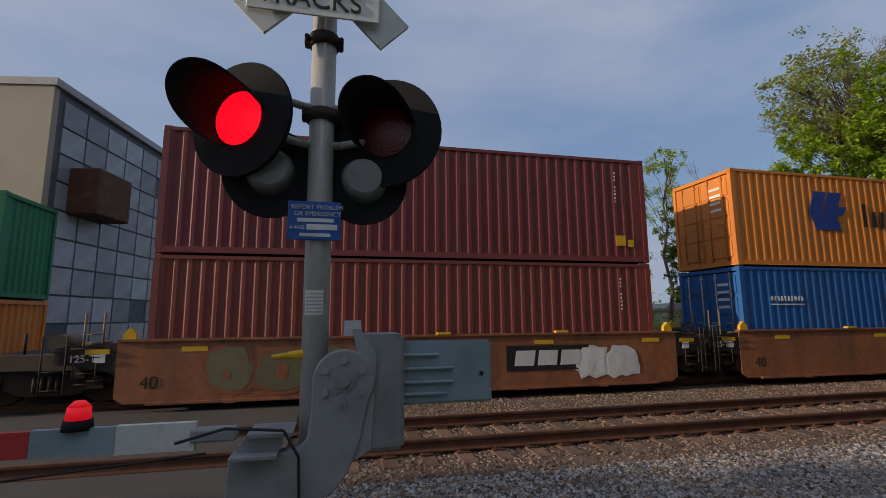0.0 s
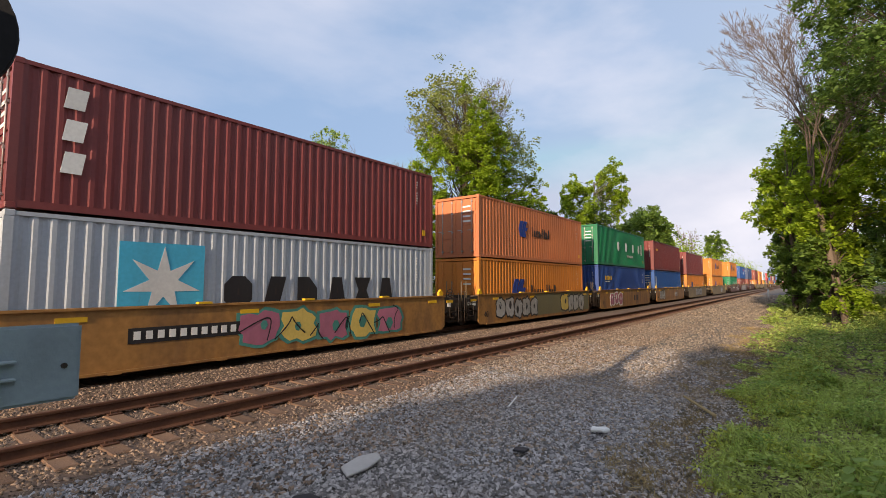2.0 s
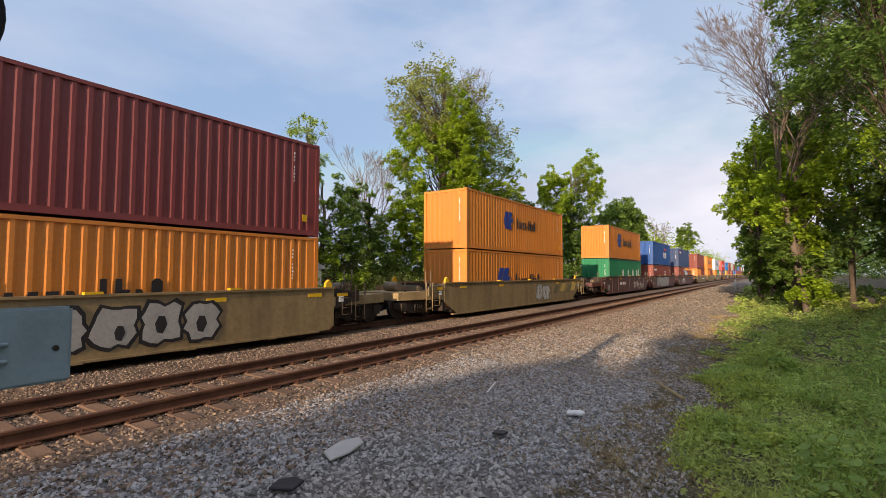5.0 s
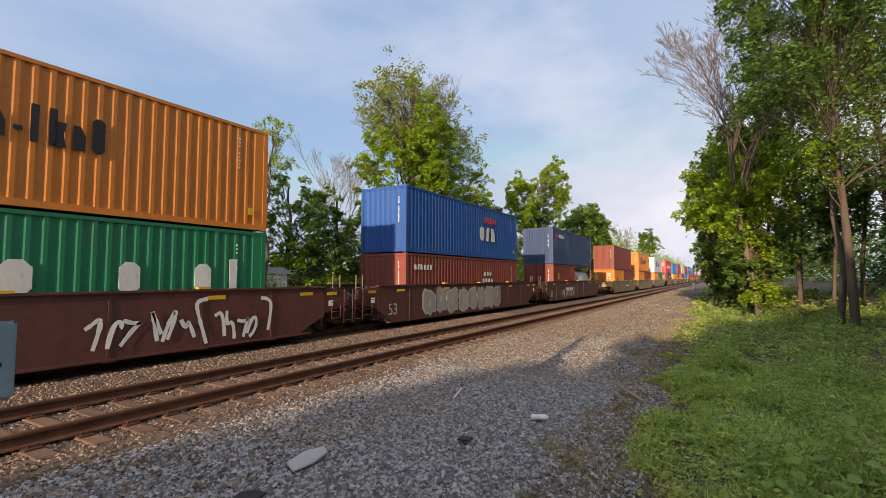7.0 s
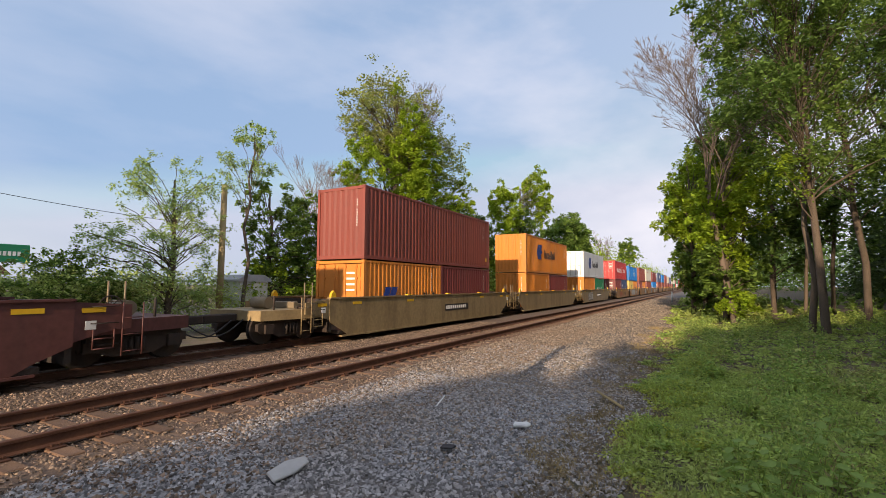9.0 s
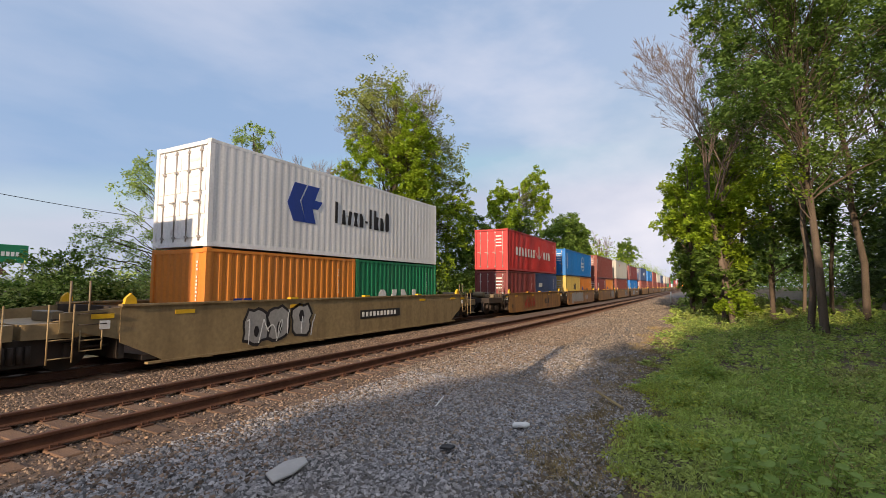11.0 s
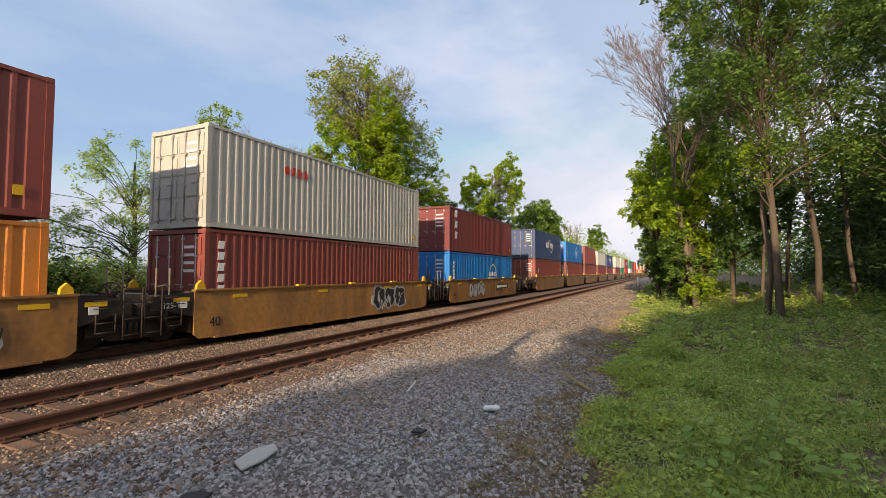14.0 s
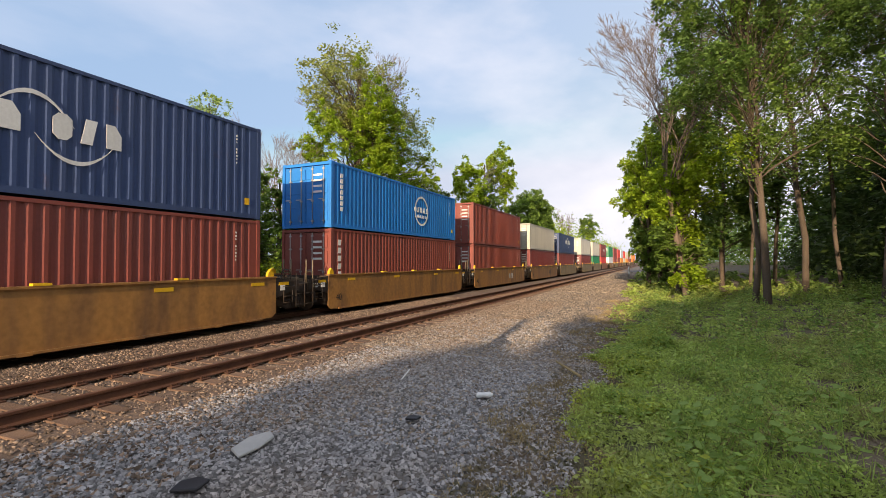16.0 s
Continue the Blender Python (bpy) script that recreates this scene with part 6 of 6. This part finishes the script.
for a, b in zip(pts, pts[1:]):
    tube(bm, a, b, 0.007, n=6, caps=False)
gp("cable", bm, M_BLACK)
bm = bm_new()
tube(bm, (0.02, -0.1, 1.80), (0.02, -0.22, 1.79), 0.028, 0.02, n=12)
tube(bm, (0.02, -0.22, 1.79), (0.02, -0.30, 1.785), 0.018, 0.012, n=10)
gp("conduit_end", bm, M_YELLOW, "yellow-tipped conduit fitting")
bm = bm_new()
box(bm, 0.12, 0.2, -0.62, -0.42, 1.42, 1.48)
arm = gp("barrier_arm", bevelled(bm, 0.008), M_CAST, "lowered red and white striped barrier")
stripe = [M_WHITE, M_PLATE, M_REDM, M_WHITE, M_REDM, M_WHITE, M_REDM, M_WHITE]
y = -0.60
for k in range(8):
    w = 0.33 if k < 2 else 0.42
    bm = bm_new()
    box(bm, 0.14, 0.175, y - w, y - 0.002, 1.385 + 0.004 * k, 1.51 - 0.003 * k)
    part("stripe", bm, stripe[k], arm)
    y -= w
bm = bm_new()
tube(bm, (0.155, -1.09, 1.50), (0.155, -1.09, 1.545), 0.062, 0.055, n=20)
part("lamp_base", bm, M_HOOD, arm)
bm = bm_new()
tube(bm, (0.155, -1.09, 1.545), (0.155, -1.09, 1.60), 0.05, 0.045, n=20)
tube(bm, (0.155, -1.09, 1.60), (0.155, -1.09, 1.625), 0.045, 0.02, n=20)
part("arm_lamp", bm, glow("arm_red_light", (0.8, 0.01, 0.02), 0.6), arm, "lit red gate arm lamp")
bm = bm_new()
pts = [Vector((0.18, -0.55 - 0.2 * i, 1.37 - 0.015 * i)) for i in range(14)]
for a, b in zip(pts, pts[1:]):
    tube(bm, a, b, 0.006, n=5, caps=False)
part("stay_cable", bm, M_BLACK, arm)

# ---- things beyond the train ----
bm = bm_new()
tube(bm, (0, 0, 0), (0, 0.05, 7.0), 0.16, 0.13, n=12)
pole = tagged(empty("timber_pole", pose(-12.9, 14.4, -0.4)), "cut-off grey timber pole among the bushes", "pole")
part("post", bm, M_POLE, pole)
shed = tagged(empty("signal_hut", pose(-13.6, 16.2, -0.4)), "small white equipment hut with a rounded roof", "hut")
bm = bm_new()
box(bm, -0.9, 0.9, -0.85, 0.85, 0, 2.35)
part("hut_wall", bevelled(bm, 0.02), M_WHITE, shed)
bm = bm_new()
prism(bm, [(-1.0, 2.35), (1.0, 2.35), (1.0, 2.45), (0.55, 2.7), (-0.55, 2.7), (-1.0, 2.45)], "x", -0.98, 0.98)
part("hut_roof", fix(bm), M_SILVER, shed)
post = tagged(empty("marker_post", pose(3.86, 66.2, -0.27)), "short white marker post by the track", "post")
bm = bm_new()
tube(bm, (0, 0, 0), (0, 0, 1.35), 0.09, 0.08, n=10)
part("marker", bm, M_WHITE, post)

# warehouse beside the road on the far side, and boxes stored before it
M_SHEET = material("pale_sheet_wall", (0.34, 0.35, 0.36), 0.6, var=0.15, scale=0.6, second=(0.24, 0.22, 0.19), amount=0.6)
M_TANWALL = material("tan_wall", (0.36, 0.32, 0.26), 0.8, var=0.15, scale=0.6, second=(0.26, 0.22, 0.17), amount=0.5)
M_GLASS = material("dull_window", (0.12, 0.17, 0.24), 0.25, var=0.2, bump=0, spec=0.6)
M_PANE = material("pale_wired_pane", (0.33, 0.36, 0.39), 0.45, var=0.2, scale=1.5, second=(0.20, 0.20, 0.20), amount=0.7, bump=0, random=0.3)
M_SASH = material("dark_sash", (0.10, 0.11, 0.13), 0.6)
ware = tagged(empty("warehouse", pose(-9.9, -9.0, -0.4, 0, 0, 171)), "grey industrial building beside the road with rows of panes", "building")
bm = bm_new()
box(bm, 0, 85, 0.05, 20, 0, 9.6)
part("wall", bm, M_SASH, ware)
bm = bm_new()
box(bm, -0.25, 0.0, 0.0, 20, 0, 9.6)
part("front_wall", bm, M_TANWALL, ware)
bm = bm_new()
box(bm, -0.3, 85.2, -0.1, 20.1, 9.6, 9.85)
part("roof", bm, M_SHEET, ware)


def pane_mesh():
    bm = bm_new()
    box(bm, 0, 1.07, -0.05, 0.0, 0, 0.85)
    return bm


for j in range(9):
    for i in range(34):
        if (i * 5 + j * 3) % 23 == 0:
            continue
        p = part("window", cached("pane", pane_mesh, M_PANE), M_PANE, ware)
        p.location = (0.3 + i * 1.15, 0.05, 1.1 + j * 0.92)
for x in (12, 26, 48):
    bm = bm_new()
    box(bm, x, x + 0.12, -0.15, 0.05, 0, 9.6)
    part("downpipe", bm, M_SHEET, ware)
bm = bm_new()
box(bm, 0.8, 2.6, -1.0, 0.05, 5.6, 7.2)
part("vent_box", bevelled(bm, 0.05), M_RAIL, ware, "rusty vent box on the wall")
for c, z, h in (("orange", -0.3, 2.59), ("green", 2.32, 2.85)):
    b = container(c, L40, h, "sheet", [], "%s corrugated steel container stored beside the road" % c)
    b.matrix_world = pose(-8.75, -20.9, z)
    b["group"] = "stored containers"
street = tagged(empty("street_sign_pole", pose(-12, 0.72, -0.35)), "grey pole with a dark street name blade", "street sign")
bm = bm_new()
tube(bm, (0, 0, 0), (0, 0, 6.3), 0.09, n=10)
part("post", bm, M_GALV, street)
bm = bm_new()
box(bm, 0.1, 0.13, -0.5, 0.6, 4.95, 5.25)
part("sign_blade", bm, M_DARK, street)
for x, y, h in ((-60, 10.4, 15.8), (-75, 15.5, 13.5), (-85, 24.0, 9.5)):
    up = tagged(empty("utility_pole", pose(x, y, -0.4)), "tall timber utility pole with cross-arms", "utility pole", "utility poles")
    bm = bm_new()
    tube(bm, (0, 0, 0), (0, 0, h), 0.2, 0.13, n=8)
    part("post", bm, M_POLE, up)
    for z in (h - 0.8, h - 2.4):
        bm = bm_new()
        box(bm, -0.08, 0.08, -1.4, 1.4, z, z + 0.14)
        part("cross_arm", bm, M_POLE, up)
sign = tagged(empty("shop_sign", pose(-60, 22.5, -0.4)), "green roadside shop sign on two posts", "sign")
bm = bm_new()
box(bm, -0.15, 0.15, -1.6, 1.6, 4.6, 6.6)
part("sign_board", bevelled(bm, 0.04), PAINT["green"], sign)
bars(sign, "letter_shape", -1.2, 5.3, [0.3] * 5, [0.5], M_WHITE, gap=0.12, x=0.17)
for y in (-1.2, 1.2):
    bm = bm_new()
    tube(bm, (0, y, 0), (0, y, 4.6), 0.12, n=8)
    part("post", bm, M_GALV, sign)
M_ROOF = material("brown_shingle", (0.16, 0.085, 0.06), 0.9, scale=2, fine=30)
house = tagged(empty("shop_building", pose(-74, 19, -0.4)), "low tan shop building with a brown hipped roof", "building")
bm = bm_new()
box(bm, -4, 4, -6, 6, 0, 3.4)
part("wall", bm, M_TANWALL, house)
bm = bm_new()
prism(bm, [(-6.8, 3.4), (6.8, 3.4), (4.2, 5.9), (-4.2, 5.9)], "x", -4.8, 4.8)
part("roof", fix(bm), M_ROOF, house)
for y in (-4.5, -1.5, 1.5, 4.5):
    bm = bm_new()
    box(bm, 3.98, 4.03, y - 0.7, y + 0.7, 1.0, 2.5)
    part("window", bm, M_GLASS, house)
wire = tagged(empty("overhead_wire", pose(0, 0, 0)), "thin black overhead wire behind the trees", "wire")
bm = bm_new()
pts = [Vector((-18 - 0.2 * i, 2 + i, 6.1 - 0.09 * i + 0.004 * i * i)) for i in range(16)]
for a, b in zip(pts, pts[1:]):
    tube(bm, a, b, 0.015, n=5, caps=False)
part("strand", bm, M_BLACK, wire)


# ---- litter on the gravel ----
def flat_scrap(name, outline, x, y, z, yaw, thick, mat, label, cat):
    root = tagged(empty(name, pose(x, y, z, 2, -3, yaw)), label, cat)
    bm = bm_new()
    prism(bm, outline, "z", 0, thick)
    part("scrap", bevelled(fix(bm), thick * 0.3), mat, root)


flat_scrap("flat_stone", [(-0.31, -0.10), (-0.05, -0.15), (0.22, -0.11), (0.31, 0.03), (0.1, 0.14), (-0.2, 0.11)], 3.0, 3.8, -0.225, 94, 0.03, paint("pale_slate", (0.42, 0.40, 0.37), rust=0.0), "pale flat piece of slate on the gravel", "stone")
flat_scrap("white_stick", [(-0.30, -0.012), (0.30, -0.009), (0.30, 0.011), (-0.30, 0.012)], 3.05, 7.17, -0.195, 105, 0.016, M_WHITE, "thin white stick lying on the gravel", "stick")
flat_scrap("crumpled_paper", [(-0.12, -0.08), (-0.02, -0.05), (0.06, -0.1), (0.14, -0.02), (0.08, 0.07), (-0.03, 0.04), (-0.1, 0.09)], 4.72, 6.55, -0.215, 20, 0.05, M_WHITE, "crumpled white paper on the gravel", "paper")
flat_scrap("dark_rag", [(-0.09, -0.06), (0.07, -0.07), (0.1, 0.03), (0.0, 0.07), (-0.08, 0.05)], 4.22, 5.25, -0.215, 10, 0.025, M_BLACK, "small dark scrap of rubber on the gravel", "scrap")
flat_scrap("rubber_mat", [(-0.14, -0.1), (0.1, -0.12), (0.15, 0.05), (0.02, 0.12), (-0.12, 0.07)], 3.25, 2.86, -0.22, 30, 0.03, M_BLACK, "torn black rubber scrap on the gravel", "scrap")
flat_scrap("fallen_branch", [(-0.5, -0.02), (0.5, -0.012), (0.52, 0.015), (-0.48, 0.03)], 5.58, 8.7, -0.2, 125, 0.04, M_STRAW, "dry fallen branch at the gravel's edge", "branch")


def run(t):
    """How far the train has rolled after t seconds."""
    return 22.13 * t + 0.027 * t * t + 0.3 * math.exp(-((t - 1.4) / 0.45) ** 2)


def motions():
    turn = lambda rows: [(t, pose(0, 0, 0, 0, 0, a)) for t, a in rows]
    walk(LAMPS[0], turn([(0, 0), (0.033, 60), (0.067, 120), (0.1, 180), (16, 180)]))
    walk(LAMPS[1], turn([(0, 180), (0.033, 120), (0.067, 60), (0.1, 0), (0.6, 0), (0.633, 60), (0.667, 120), (0.7, 180), (16, 180)]))
    for ob, (x, y, z) in TRAIN:
        walk(ob, [(t, pose(x, y - run(t), z)) for t in (0, 0.5, 1, 1.5, 2, 2.5, 3.5, 5, 7, 9, 11, 13, 15, 16)])


motions()
